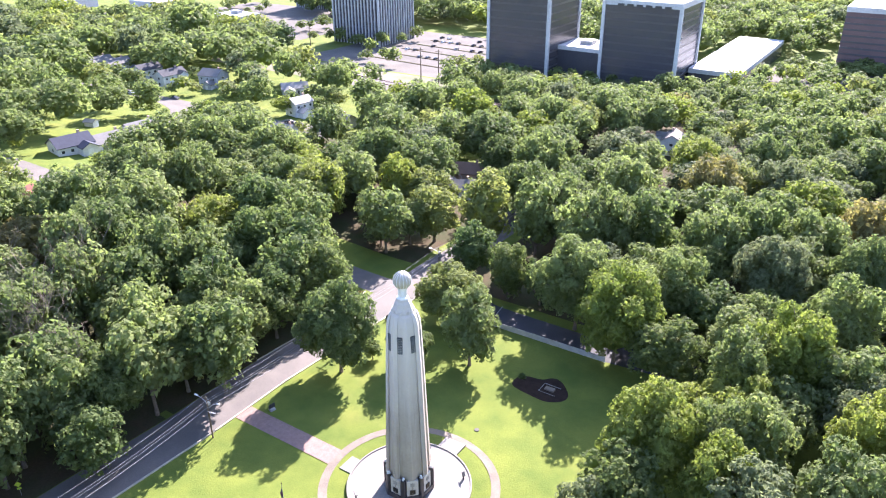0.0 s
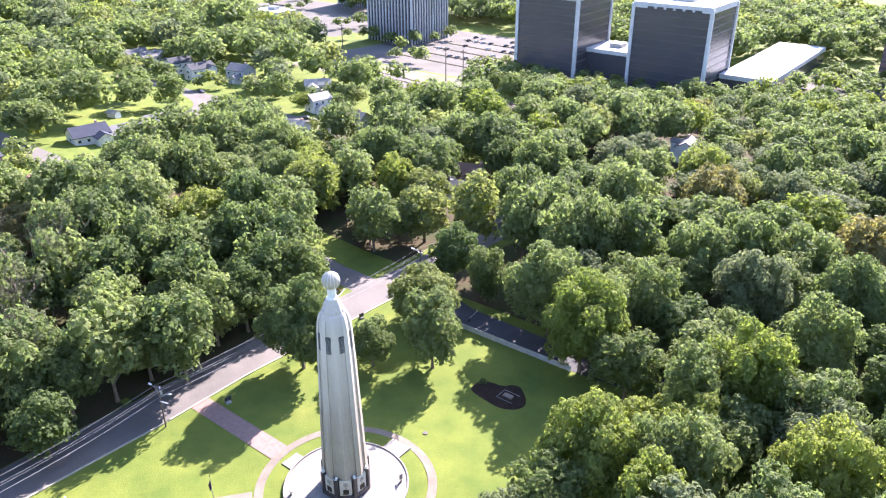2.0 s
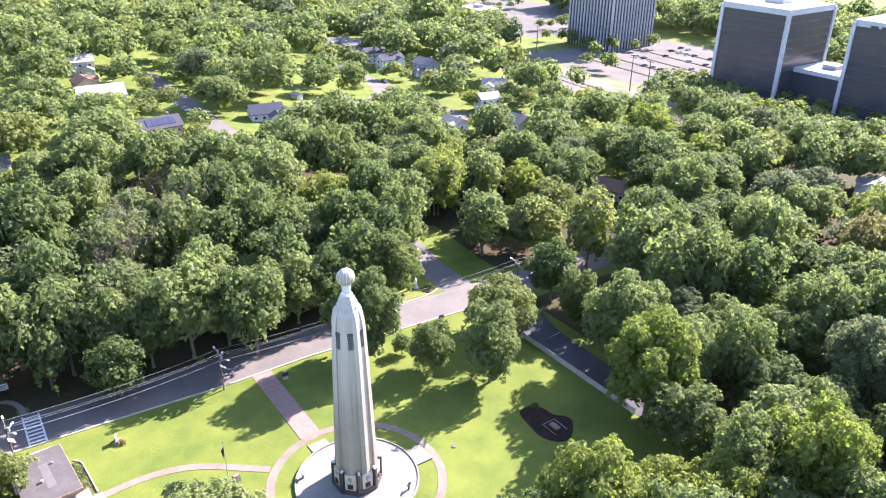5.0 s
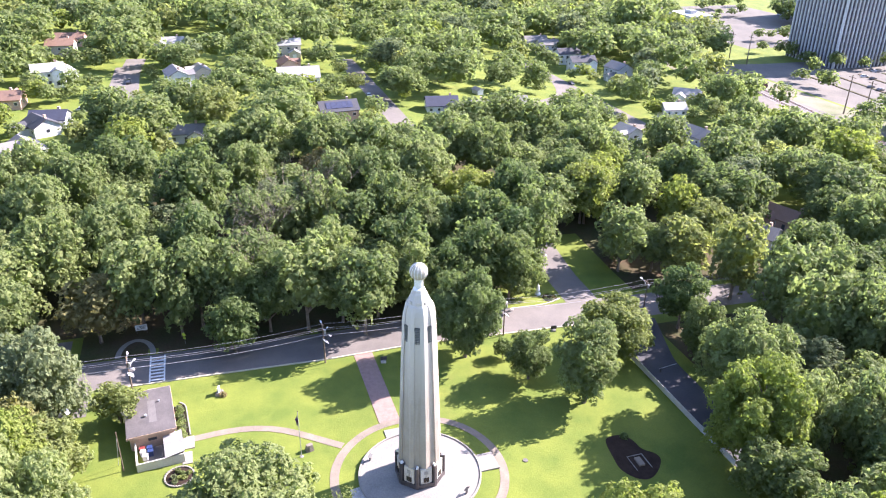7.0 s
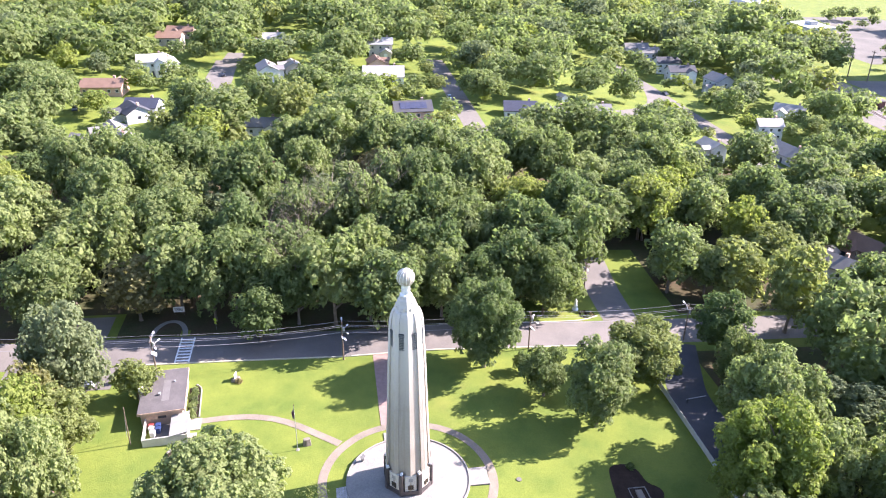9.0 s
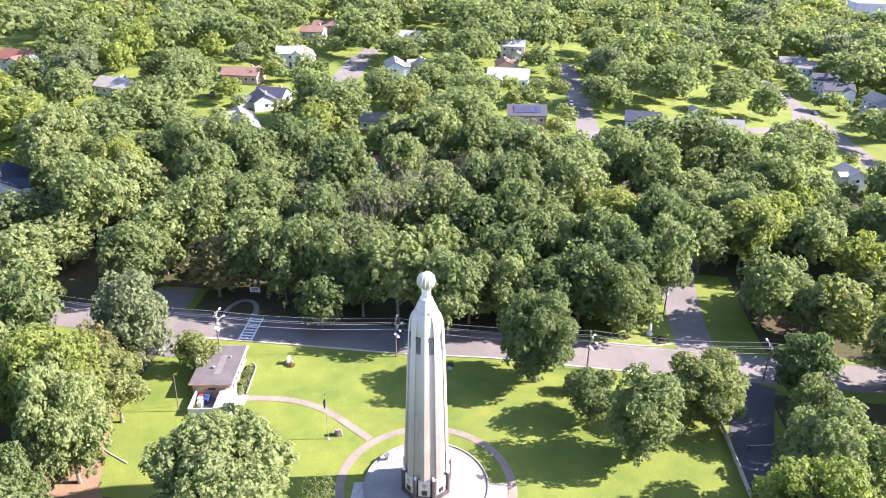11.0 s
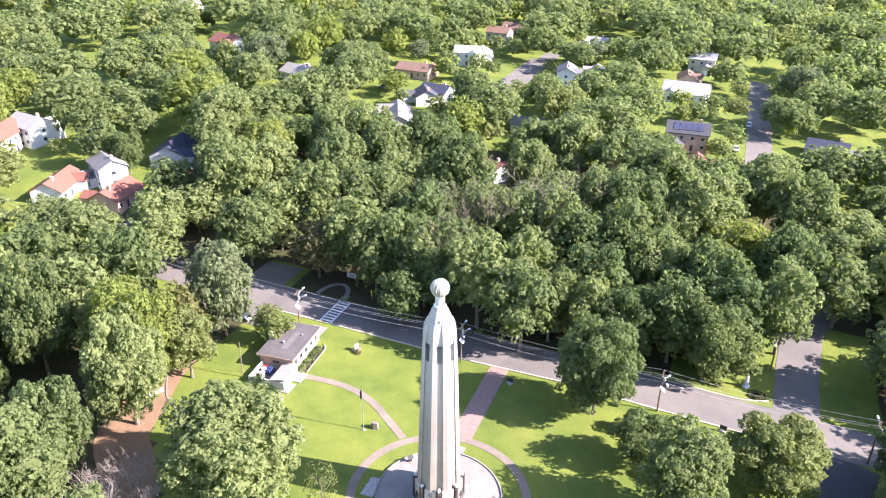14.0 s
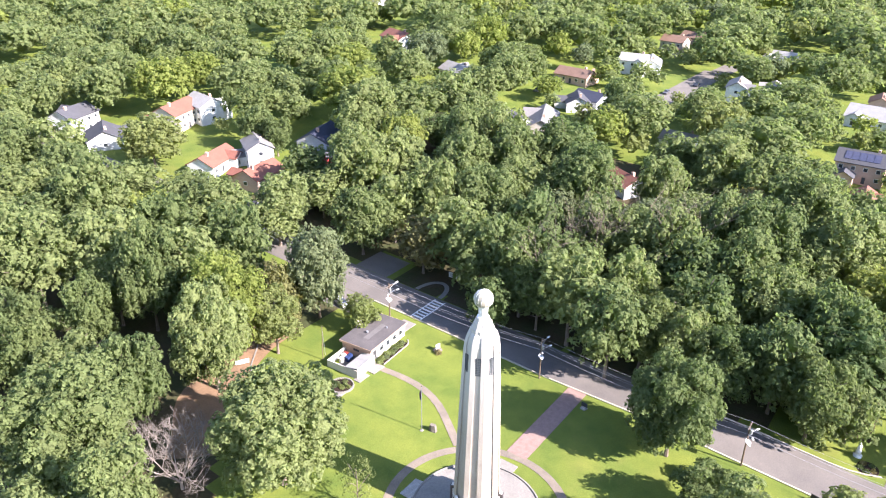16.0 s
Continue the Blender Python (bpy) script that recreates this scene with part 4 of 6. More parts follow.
# ---- railway and tall poles beyond the houses ----
TRACK_BED = mat("track_ballast", (0.20, 0.18, 0.165), (0.15, 0.135, 0.125), 0.2, 2.0, 0.95)
RUST = mat("rusty_steel", (0.16, 0.075, 0.06), (0.11, 0.055, 0.05), 0.4, 3.0, 0.7)
for off in (-5.0, 2.0):
    way = [(-420, 284 + off), (-285, 267 + off), (-204, 255 + off), (-120, 243 + off)]
    structure("railway_track", ribbon(line(way, 8), 4.6, 0.12), TRACK_BED, "grey ballast bed of the railway", "railway")
    for s in (-0.72, 0.72):
        structure("rail", ribbon(line([(x, y + s) for x, y in way], 8), 0.16, 0.32, 0.2), RUST, "rusty steel rail", "rail")
wagon = thing("railway_wagon", pose(-242, 262.8, g(-242, 262) + 0.3, 0, 0, -8.5), "dark red railway wagon standing on the track", "railway wagon")
part("body", Geo().box(-8, 8, -1.5, 1.5, 1.0, 4.0, 0.1), RUST, wagon)
part("roof", Geo().prism([(-8.1, -1.55), (8.1, -1.55), (8.1, 1.55), (-8.1, 1.55)], 4.0, 4.35, 0.95), ROOF_FLAT, wagon)
for x in (-5.5, 5.5):
    part("bogie", Geo().box(x - 1.4, x + 1.4, -1.1, 1.1, 0.05, 1.0), DARK, wagon)
for x, y, h in ((-187, 270, 19), (-175, 270, 19), (-310, 296, 18), (-299, 301, 18)):
    ob = thing("tall_pole", pose(x, y, g(x, y)), "tall dark pole beside the railway", "pole", "tall poles")
    part("pole", Geo().tube([(0, 0, -0.5), (0, 0, h)], [0.35, 0.22], 7), POLE_WOOD, ob)
    part("crossarm", Geo().box(-2.2, 2.2, -0.12, 0.12, h - 1.2, h - 0.95), POLE_WOOD, ob)

# ---- trees ----
def crown_arrays(rng, wide, high, tuft, leaf, each, grain=6, low=0.2, under=1.6, span=1.8, dense=True):
    """A crown of leaf tufts over overlapping domes, for a tree of that width and height.
    tuft: radius of a tuft; leaf: reach of a leaf spray; each: sprays on a tuft; low: where the crown begins, as a share of the height;
    under: how far round the domes the tufts go; span: how far down the crown the domes go. Returns corners, faces and the tufts' middles."""
    r0, body = wide / 2, high * (1 - low)
    hull, mid = np.array([r0, r0, body / 2]), np.array([0, 0, high - body / 2])
    shapes = [(mid + np.array([0, 0, -0.05 * body]), hull * 0.68)]
    domes, turn = 8 + int(wide > 10) * 4 + int(wide > 16) * 5, rng.uniform(0, 6.28)
    for k in range(domes):
        up = 0.97 - span * (k + 0.5) / domes
        a, q = turn + k * 2.39996 + rng.uniform(-0.25, 0.25), math.sqrt(1 - up * up)
        r = r0 * rng.uniform(0.27, 0.42) * (1 if wide < 16 else 0.88)
        ax = np.array([r, r, r * rng.uniform(0.78, 1.1)])
        d = np.array([q * math.cos(a), q * math.sin(a), up])
        c = mid + d * np.maximum(hull * rng.uniform(0.9, 1.06) - ax, 0.1)
        shapes.append((c, ax))
    cs, rs, ns = [], [], []
    for c, ax in shapes:
        n = max(5, round(9.5 * ax[0] * (ax[0] + ax[2]) / 2 / (1.9 * tuft * tuft) * under / 1.72))
        i = np.arange(n)
        z = 1 - under * (i + 0.5) / n
        a = i * 2.39996 + rng.uniform(-0.45, 0.45, n)
        q = np.sqrt(np.maximum(0, 1 - z * z))
        d = np.stack([q * np.cos(a), q * np.sin(a), z], axis=1)
        p = c + d * ax * rng.uniform(0.82, 1.08, n)[:, None]
        ok = np.ones(n, bool)
        for c2, a2 in shapes:
            if c2 is not c:
                ok &= np.linalg.norm((p - c2) / a2, axis=1) > 0.88
        nd = d / ax
        cs.append(p[ok])
        ns.append((nd / np.linalg.norm(nd, axis=1)[:, None])[ok])
        rs.append((tuft * rng.uniform(0.6, 1.3, n))[ok])
    cs, rs, ns = np.concatenate(cs), np.concatenate(rs), np.concatenate(ns)
    w = rs ** 2
    n = len(cs) * each
    who = rng.choice(len(cs), size=n, p=w / w.sum())
    d = rng.normal(size=(n, 3)) + 0.75 * ns[who]
    d[:, 2] += 0.45
    d /= np.linalg.norm(d, axis=1)[:, None]
    p = cs[who] + d * (rs[who] * rng.uniform(0.5, 1.08, n))[:, None] * np.array([1, 1, 0.9])
    nor = d + 0.25 * ns[who] + np.array([0, 0, 0.3]) + rng.normal(size=(n, 3)) * 0.42
    nor /= np.linalg.norm(nor, axis=1)[:, None]
    t = np.cross(nor, rng.normal(size=(n, 3)))
    t /= np.linalg.norm(t, axis=1)[:, None]
    b = np.cross(nor, t)
    s = (leaf * rng.uniform(0.55, 1.4, n))[:, None]
    spray = np.stack([p + t * s * 1.15, p - t * s * 0.55 + b * s * 0.85, p - t * s * 0.6 - b * s * 0.8], axis=1).reshape(-1, 3)
    corner = np.arange(n * 3).reshape(-1, 3)
    v, f = [spray], [corner[:, [0, 1, 2, 2]]]
    # a ragged dim inside in each dome
    at, m, rows = n * 3, grain, max(3, grain // 2 + 1)
    for c, ax in shapes if dense else ():
        pts = []
        for k in range(rows + 1):
            e = -1.25 + 2.75 * k / rows
            for i in range(m):
                a = 2 * math.pi * (i + 0.5 * (k % 2)) / m
                pts.append(c + np.array([math.cos(e) * math.cos(a), math.cos(e) * math.sin(a), math.sin(e)]) * np.maximum(ax - 0.8 * tuft, 0.5 * ax) * rng.uniform(0.82, 1.04))
        fs = [(k * m + i, k * m + (i + 1) % m, (k + 1) * m + (i + 1) % m, (k + 1) * m + i) for k in range(rows) for i in range(m)]
        v.append(np.array(pts))
        f.append(np.array(fs) + at)
        at += len(pts)
    return np.concatenate(v), np.concatenate(f), cs


def trunk_geo(rng, cs, wide, high):
    """Trunk and main limbs, which reach for tufts all round the crown."""
    geo, k = Geo(), high / 20
    geo.tube([(0, 0, -0.6), (0.05, 0, 1.5 * k), (0.1, 0.1, 6 * k), (0, 0.1, 11 * k), (0.1, 0, 15 * k)], [0.55 * k, 0.36 * k, 0.30 * k, 0.2 * k, 0.07 * k], 7)
    for c in cs[:: max(1, len(cs) // 9)]:
        z = max(3.5 * k, c[2] - 4.5 * k)
        geo.tube([(0.05, 0.05, z), (c[0] * 0.45, c[1] * 0.45, z + (c[2] - z) * 0.55), tuple(c)], [0.17 * k, 0.12 * k, 0.05 * k], 5)
    return geo


def tree_kind(seed, wide, high, tuft, leaf, each, low, dense=True):
    rng = np.random.default_rng(seed)
    v, f, cs = crown_arrays(rng, wide, high, tuft, leaf, each, low=low, dense=dense)
    return quad_mesh("crown", v, f, LEAF), trunk_geo(rng, cs, wide, high).mesh("trunk", BARK)


# small, middling and large trees: width, height
SIZES = [(8.0, 11.0), (12.5, 17.0), (18.5, 20.0)]
OBJECT_REACH = 232
# near trees, trees across the road, far trees, farthest trees
KINDS = [[tree_kind(10 + 10 * n + i, w, h, 0.76, 0.28, 15, (0.07, 0.04, 0.1)[i % 3]) for i in range(4)] for n, (w, h) in enumerate(SIZES)]
LIGHT_KINDS = [[tree_kind(110 + 10 * n + i, w, h, 0.95, 0.42, 8, (0.12, 0.05, 0.08)[i % 3]) for i in range(5)] for n, (w, h) in enumerate(SIZES)]
SPARSE = tree_kind(90, 8.0, 11.0, 1.0, 0.17, 12, 0.1, False)
FAR_KINDS = [[crown_arrays(np.random.default_rng(210 + 10 * n + i), w, h, 1.2, 0.58, 6, 4, 0.14, 1.4, 1.5) for i in range(5)] for n, (w, h) in enumerate(SIZES)]
FARTHEST_KINDS = [[crown_arrays(np.random.default_rng(310 + 10 * n + i), w, h, 1.8, 0.98, 4, 4, 0.12, 1.25, 1.4) for i in range(5)] for n, (w, h) in enumerate(SIZES)]
LEAVES = {"g": LEAF, "b": LEAF_BRIGHT, "d": LEAF_DARK, "s": LEAF_GREY, "r": LEAF_RUST, "y": LEAF_YELLOW}
LOOKS = {"g": "broad green leafy tree", "b": "bright yellow-green leafy tree", "d": "dark green dense leafy tree", "s": "silvery grey-green leafy tree",
         "r": "tree with leaves turning rust brown", "y": "yellowing leafy tree"}
planted, far = [], {k: ([], [], [0]) for k in LEAVES}


def size_of(wide):
    """Which of the sizes suits a tree, and by how much it is widened."""
    n = 0 if wide < 10 else 1 if wide < 15.5 else 2
    return n, wide / SIZES[n][0]


def tallest(x, y):
    """The woods grow lower towards the offices."""
    return max(7, 23 - (0.12 if x < -60 else 0.055) * max(0, y - 195)) if x > -190 and y < 420 else 40


def far_tree(x, y, high, wide, tone="g", k=0):
    """A tree far off, joined to the far woods of its tone."""
    high = min(high, tallest(x, y))
    wide = min(wide, (0.92 if x > -190 and y > 150 else 1.15) * high)
    n, grow = size_of(wide)
    v, f, _ = (FAR_KINDS if math.hypot(x - 85, y) < 350 else FARTHEST_KINDS)[n][k % 5]
    turn = k * 2.4
    c, s, oval = math.cos(turn), math.sin(turn), 0.12 * math.sin(k * 1.7)
    a, b = v[:, 0] * grow * (1 + oval), v[:, 1] * grow * (1 - oval)
    vs, fs, at = far[tone]
    vs.append(np.stack([x + c * a - s * b, y + s * a + c * b, g(x, y) + high / SIZES[n][1] * v[:, 2]], axis=1))
    fs.append(f + at[0])
    at[0] += len(v)


def tree(x, y, high, wide, tone="g", where="in the wood", full=False, sparse=False):
    k = len(planted)
    away = math.hypot(x - 85, y)
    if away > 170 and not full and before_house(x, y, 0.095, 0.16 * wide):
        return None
    high = min(high, tallest(x, y))
    planted.append((x, y, wide / 2))
    if where.startswith(("in the wood", "between", "in a house", "beyond", "at the edge")):
        high *= 0.94 + 0.2 * math.sin(k * 2.1)
    if away > OBJECT_REACH:
        return far_tree(x, y, high, wide, tone, k)
    n, grow = size_of(wide)
    crown_me, trunk_me = KINDS[n][k % 4] if full or away < 120 else LIGHT_KINDS[n][k % 5]
    if sparse:
        n, grow, (crown_me, trunk_me) = 0, wide / SIZES[0][0], SPARSE
    oval = 0.1 * math.sin(k * 1.7)
    ob = thing("tree", pose(x, y, g(x, y), 0, 0, (k * 137.5) % 360) @ Matrix.Diagonal((grow * (1 + oval), grow * (1 - oval), high / SIZES[n][1], 1)), LOOKS[tone] + " " + where, "tree", "trees")
    part("trunk", trunk_me, None, ob)
    c = part("crown", crown_me, None, ob)
    if tone != "g":
        c.material_slots[0].link = "OBJECT"
        c.material_slots[0].material = LEAVES[tone]
    return ob


def bare_tree(x, y, high, wide, label, seed, stems=6, depth=3, bark=None):
    """A dead tree: a short trunk, thin stems that rise and spread, branches and fine twigs, no leaves."""
    rng = np.random.default_rng(seed)
    ob = thing("dead_tree", pose(x, y, g(x, y)), label, "tree", "dead trees")
    fork, fine, bark = high * 0.12, depth > 3, bark or BARK_PALE
    part("trunk", Geo().tube([(0, 0, -0.5), (0.05, 0, fork * 0.5), (0.1, 0.1, fork * 1.25)], [0.34, 0.27, 0.2], 7), bark, ob)

    def branch(geo, start, way, length, thick, depth):
        pts, p, d = [start], start, way.normalized()
        for _ in range(3):
            d = (d + Vector((rng.normal(), rng.normal(), rng.normal() + 0.35)) * 0.15).normalized()
            p = p + d * length / 3
            pts.append(p)
        geo.tube(pts, [thick, thick * 0.78, thick * 0.56, thick * 0.3], 5 if depth > 2 else 3)
        if depth:
            for j in range((3, 4, 5, 6)[depth - 1] if fine else (4, 5, 5)[depth - 1]):
                u = rng.uniform(0.8, 2.95)
                k = int(u)
                q = pts[k].lerp(pts[k + 1], u - k)
                side = Vector((rng.normal(), rng.normal(), rng.normal() * 0.5 + 0.25)).normalized()
                branch(geo, q, d * 0.75 + side * 0.8, length * rng.uniform(0.38, 0.6), thick * 0.5, depth - 1)

    for k in range(stems):
        a = k * 2.4 + rng.uniform(-0.3, 0.3)
        lean = wide / high * rng.uniform(0.25, 0.6)
        limb = Geo()
        branch(limb, Vector((0.08, 0.05, fork * rng.uniform(0.8, 1.2))), Vector((math.cos(a) * lean, math.sin(a) * lean, 1)), high * rng.uniform(0.62, 0.8), 0.13, depth)
        part("limb", limb, bark, ob)
    return ob

# ---- houses and offices ----
def house_mat(name, c):
    return mat(name, c, tuple(0.86 * v for v in c), 0.4, 5.0, 0.85)


ROOFS = {"grey": house_mat("grey_shingle", (0.19, 0.18, 0.172)), "dark": house_mat("dark_shingle", (0.07, 0.07, 0.078)), "red": house_mat("red_shingle", (0.215, 0.088, 0.062)),
         "brown": house_mat("brown_shingle", (0.21, 0.13, 0.095)), "pale": house_mat("pale_roofing", (0.31, 0.30, 0.285)), "blue": house_mat("blue_grey_shingle", (0.045, 0.05, 0.075))}
SIDING = {"white": house_mat("white_siding", (0.66, 0.66, 0.64)), "cream": house_mat("cream_siding", (0.52, 0.47, 0.38)), "tan": house_mat("tan_brick", (0.52, 0.36, 0.28)),
          "grey": house_mat("grey_siding", (0.42, 0.43, 0.45)), "red": house_mat("red_siding", (0.42, 0.06, 0.07))}
SOLAR = mat("solar_glass", (0.050, 0.054, 0.088), (0.065, 0.068, 0.105), 0.5, 3.0, 0.15, spec=0.7)
homes = []


def house(x, y, w, d, yaw, storeys=1, roof="grey", wall="white", solar=False, shed=False):
    """A house with a gable roof along its width w; d: depth."""
    h = 2.2 if shed else 0.6 + 2.85 * storeys
    rise = d * 0.27
    ob = thing("shed" if shed else "house", pose(x, y, g(x, y), 0, 0, yaw), "small %s garden shed with a %s roof" % (wall, roof) if shed else "%s %s house with a %s shingled gable roof" % (
        "two-storey" if storeys > 1 else "single-storey", wall, roof), "shed" if shed else "house", "garden sheds" if shed else "houses")
    a, b = w / 2, d / 2
    body = Geo().add([(-a, -b, -1.5), (a, -b, -1.5), (a, b, -1.5), (-a, b, -1.5), (-a, -b, h), (a, -b, h), (a, b, h), (-a, b, h), (-a, 0, h + rise), (a, 0, h + rise)],
                     [(0, 1, 5, 4), (2, 3, 7, 6), (1, 2, 6, 9, 5), (3, 0, 4, 8, 7), (0, 3, 2, 1)])
    part("wall", body, SIDING[wall], ob)
    o, t = 0.5, 0.22
    rg = Geo()
    for s in (-1, 1):
        e = (b + o) * s
        ez = h + rise - rise * (b + o) / b
        rg.add([(-a - o, 0, h + rise), (a + o, 0, h + rise), (a + o, e, ez), (-a - o, e, ez), (-a - o, 0, h + rise + t), (a + o, 0, h + rise + t), (a + o, e, ez + t), (-a - o, e, ez + t)],
               [(0, 1, 2, 3), (4, 7, 6, 5), (0, 4, 5, 1), (1, 5, 6, 2), (2, 6, 7, 3), (3, 7, 4, 0)])
    roof_ob = part("roof", rg, ROOFS[roof], ob)
    if shed:
        return ob
    if solar:
        tilt = math.degrees(math.atan2(rise, b))
        for i in range(5):
            part("solar_panel", Geo().box(-a * 0.7 + i * a * 0.29, -a * 0.7 + (i + 0.94) * a * 0.29, -1.7, 1.7, 0.0, 0.08).turned(pose(0, -b * 0.5, h + rise * 0.5 + t + 0.06, tilt, 0, 0)), SOLAR, roof_ob, "dark blue solar panel")
    part("chimney", Geo().box(a * 0.5, a * 0.5 + 0.8, 0.3, 1.1, h, h + rise + 1.0), SIDING["tan"], roof_ob)
    for f in range(storeys):
        z = 1.2 + 2.85 * f
        n = max(2, int(w / 3.2))
        for s in (-1, 1):
            for i in range(n):
                u = -a + w * (i + 0.5) / n
                if f == 0 and i == n // 2:
                    part("door", Geo().box(u - 0.5, u + 0.5, s * b - 0.04, s * b + 0.04, 0.2, 2.3), ROOFS["dark"], ob)
                    continue
                win = part("window", Geo().box(u - 0.65, u + 0.65, s * b - 0.06, s * b + 0.06, z, z + 1.3), WHITE, ob)
                part("pane", Geo().box(u - 0.55, u + 0.55, s * b - 0.08, s * b + 0.08, z + 0.1, z + 1.2), GLASS, win)
            win = part("window", Geo().box(s * a - 0.06, s * a + 0.06, -0.7, 0.7, z, z + 1.3), WHITE, ob)
            part("pane", Geo().box(s * a - 0.08, s * a + 0.08, -0.6, 0.6, z + 0.1, z + 1.2), GLASS, win)
    # a cross-gabled wing towards the street on most houses, a lower garage on the others
    k = len(homes)
    ww, wd, wh, side = (w * 0.36, 2.6, h, 1 if k % 2 else -1) if k % 3 else (5.6, 4.5, 2.9, -1)
    cx = (-1 if k % 4 < 2 else 1) * (a - ww / 2 - 0.6)
    y0, y1, wr = side * (b - 0.4), side * (b + wd), ww * 0.28
    top = min(wh + wr, h + rise - 0.15)
    wing = Geo()
    wing.add([(cx - ww / 2, y0, -1.5), (cx + ww / 2, y0, -1.5), (cx + ww / 2, y1, -1.5), (cx - ww / 2, y1, -1.5), (cx - ww / 2, y0, wh - 0.05), (cx + ww / 2, y0, wh - 0.05),
              (cx + ww / 2, y1, wh - 0.05), (cx - ww / 2, y1, wh - 0.05), (cx, y0, top), (cx, y1, top)],
             [(1, 2, 6, 5), (3, 0, 4, 7), (2, 3, 7, 9, 6), (0, 1, 5, 8, 4), (0, 3, 2, 1)] if side > 0 else [(1, 5, 6, 2), (3, 7, 4, 0), (2, 6, 9, 7, 3), (0, 4, 8, 5, 1), (0, 1, 2, 3)])
    part("wing", wing, SIDING[wall], ob)
    back = 0.0 if wh == h else y0
    eave, slope = ww / 2 + 0.35, (top - wh) / (ww / 2)
    wr_geo = Geo()
    for s in (-1, 1):
        lo = top - slope * eave
        q = [(cx, back, top + 0.03), (cx, y1 + side * 0.4, top + 0.03), (cx + s * eave, y1 + side * 0.4, lo), (cx + s * eave, back, lo)]
        wr_geo.add(q + [(p0, p1, p2 + 0.2) for p0, p1, p2 in q], [(0, 1, 2, 3), (4, 7, 6, 5), (0, 4, 5, 1), (1, 5, 6, 2), (2, 6, 7, 3), (3, 7, 4, 0)])
    part("wing_roof", wr_geo, ROOFS[roof], ob)
    part("window" if wh == h else "garage_door", Geo().box(cx - 0.9, cx + 0.9, y1 - 0.06, y1 + 0.06, 0.9 if wh == h else 0.1, 2.4), GLASS if wh == h else WHITE, ob)
    homes.append((x, y, max(w, d) / 2))
    return ob
# neighbourhood: plan place, width, depth, turn, storeys, roof, walls
for x, y, w, d, yaw, st, roof, wall in (
    (-183, 21.1, 14, 10, 92, 2, "dark", "tan"), (-159.9, 26.3, 9, 7, 5, 1, "red", "tan"), (-196.4, 79.3, 17, 9, 84, 1, "grey", "white"),
    (-206, 101.6, 14, 9, 84, 1, "grey", "grey"), (-244.9, 15, 18, 13, 85, 1, "pale", "white"), (-269.1, 13.2, 10, 8, 5, 1, "brown", "tan"),
    (-299.5, 17.7, 12, 9, 85, 2, "pale", "cream"), (-244.1, -36.4, 13, 8, 10, 2, "grey", "white"), (-261.5, -26.2, 10, 7, 10, 1, "pale", "cream"),
    (-266.3, -83.2, 15, 9, 20, 1, "pale", "white"), (-255.4, -86.9, 12, 9, 100, 2, "pale", "white"), (-222.6, -99.6, 16, 9, 85, 1, "brown", "tan"),
):
    house(x, y, w, d, yaw, st, roof, wall, solar=(roof == "dark" and wall == "tan"))
for x, y, w, d, yaw, st, roof, wall in (
    (-189.4, -81.3, 11, 9, 30, 1, "dark", "white"), (-190.6, -139.7, 15, 10, 70, 1, "pale", "white"), (-213.4, -191.6, 17, 11, 70, 2, "red", "white"),
    (-307.8, -87.9, 12, 9, 85, 2, "brown", "cream"), (-324.1, -39.5, 14, 9, 85, 1, "pale", "white"), (-288.6, -273.5, 16, 10, 60, 2, "pale", "white"),
    (-154, -87.9, 13, 9, 60, 1, "grey", "white"),
):
    house(x, y, w, d, yaw, st, roof, wall, solar=(roof == "dark" and wall == "tan"))
for x, y, w, d, yaw, st, roof, wall in (
    (-129.1, -34.6, 13, 8, 60, 1, "red", "white"), (-160.6, -80.4, 22, 10, 25, 1, "grey", "cream"), (-196.5, -79.3, 12, 9, 80, 1, "blue", "grey"),
    (-173.6, -33.6, 12, 8, 85, 1, "grey", "white"), (-97.2, -129.5, 15, 11, 20, 1, "blue", "grey"), (-74.8, -135.7, 11, 8, 60, 2, "grey", "white"),
    (-63.3, -143.5, 15, 9, 20, 1, "red", "white"), (-65.5, -124.7, 13, 9, 10, 1, "red", "tan"), (-54.1, -104.9, 12, 9, 20, 1, "dark", "grey"),
    (-56.4, -211.6, 14, 10, 20, 2, "dark", "white"), (-54.5, -189.7, 14, 11, 60, 1, "dark", "white"), (-79.4, -183.8, 16, 10, 20, 2, "red", "cream"),
):
    house(x, y, w, d, yaw, st, roof, wall)
for x, y, w, d, yaw, st, roof, wall in (
    (-90.1, -181.8, 13, 10, 80, 2, "pale", "white"), (-158.9, 165, 15, 10, 10, 1, "grey", "grey"), (-187, 172, 10, 8, 80, 2, "pale", "white"),
    (-156.3, 131, 9, 7, 10, 2, "pale", "white"), (-348, 177, 14, 9, 85, 2, "grey", "white"), (-335, 180, 13, 9, 85, 2, "grey", "white"),
    (-308, 180, 13, 9, 85, 2, "dark", "white"),
):
    house(x, y, w, d, yaw, st, roof, wall)
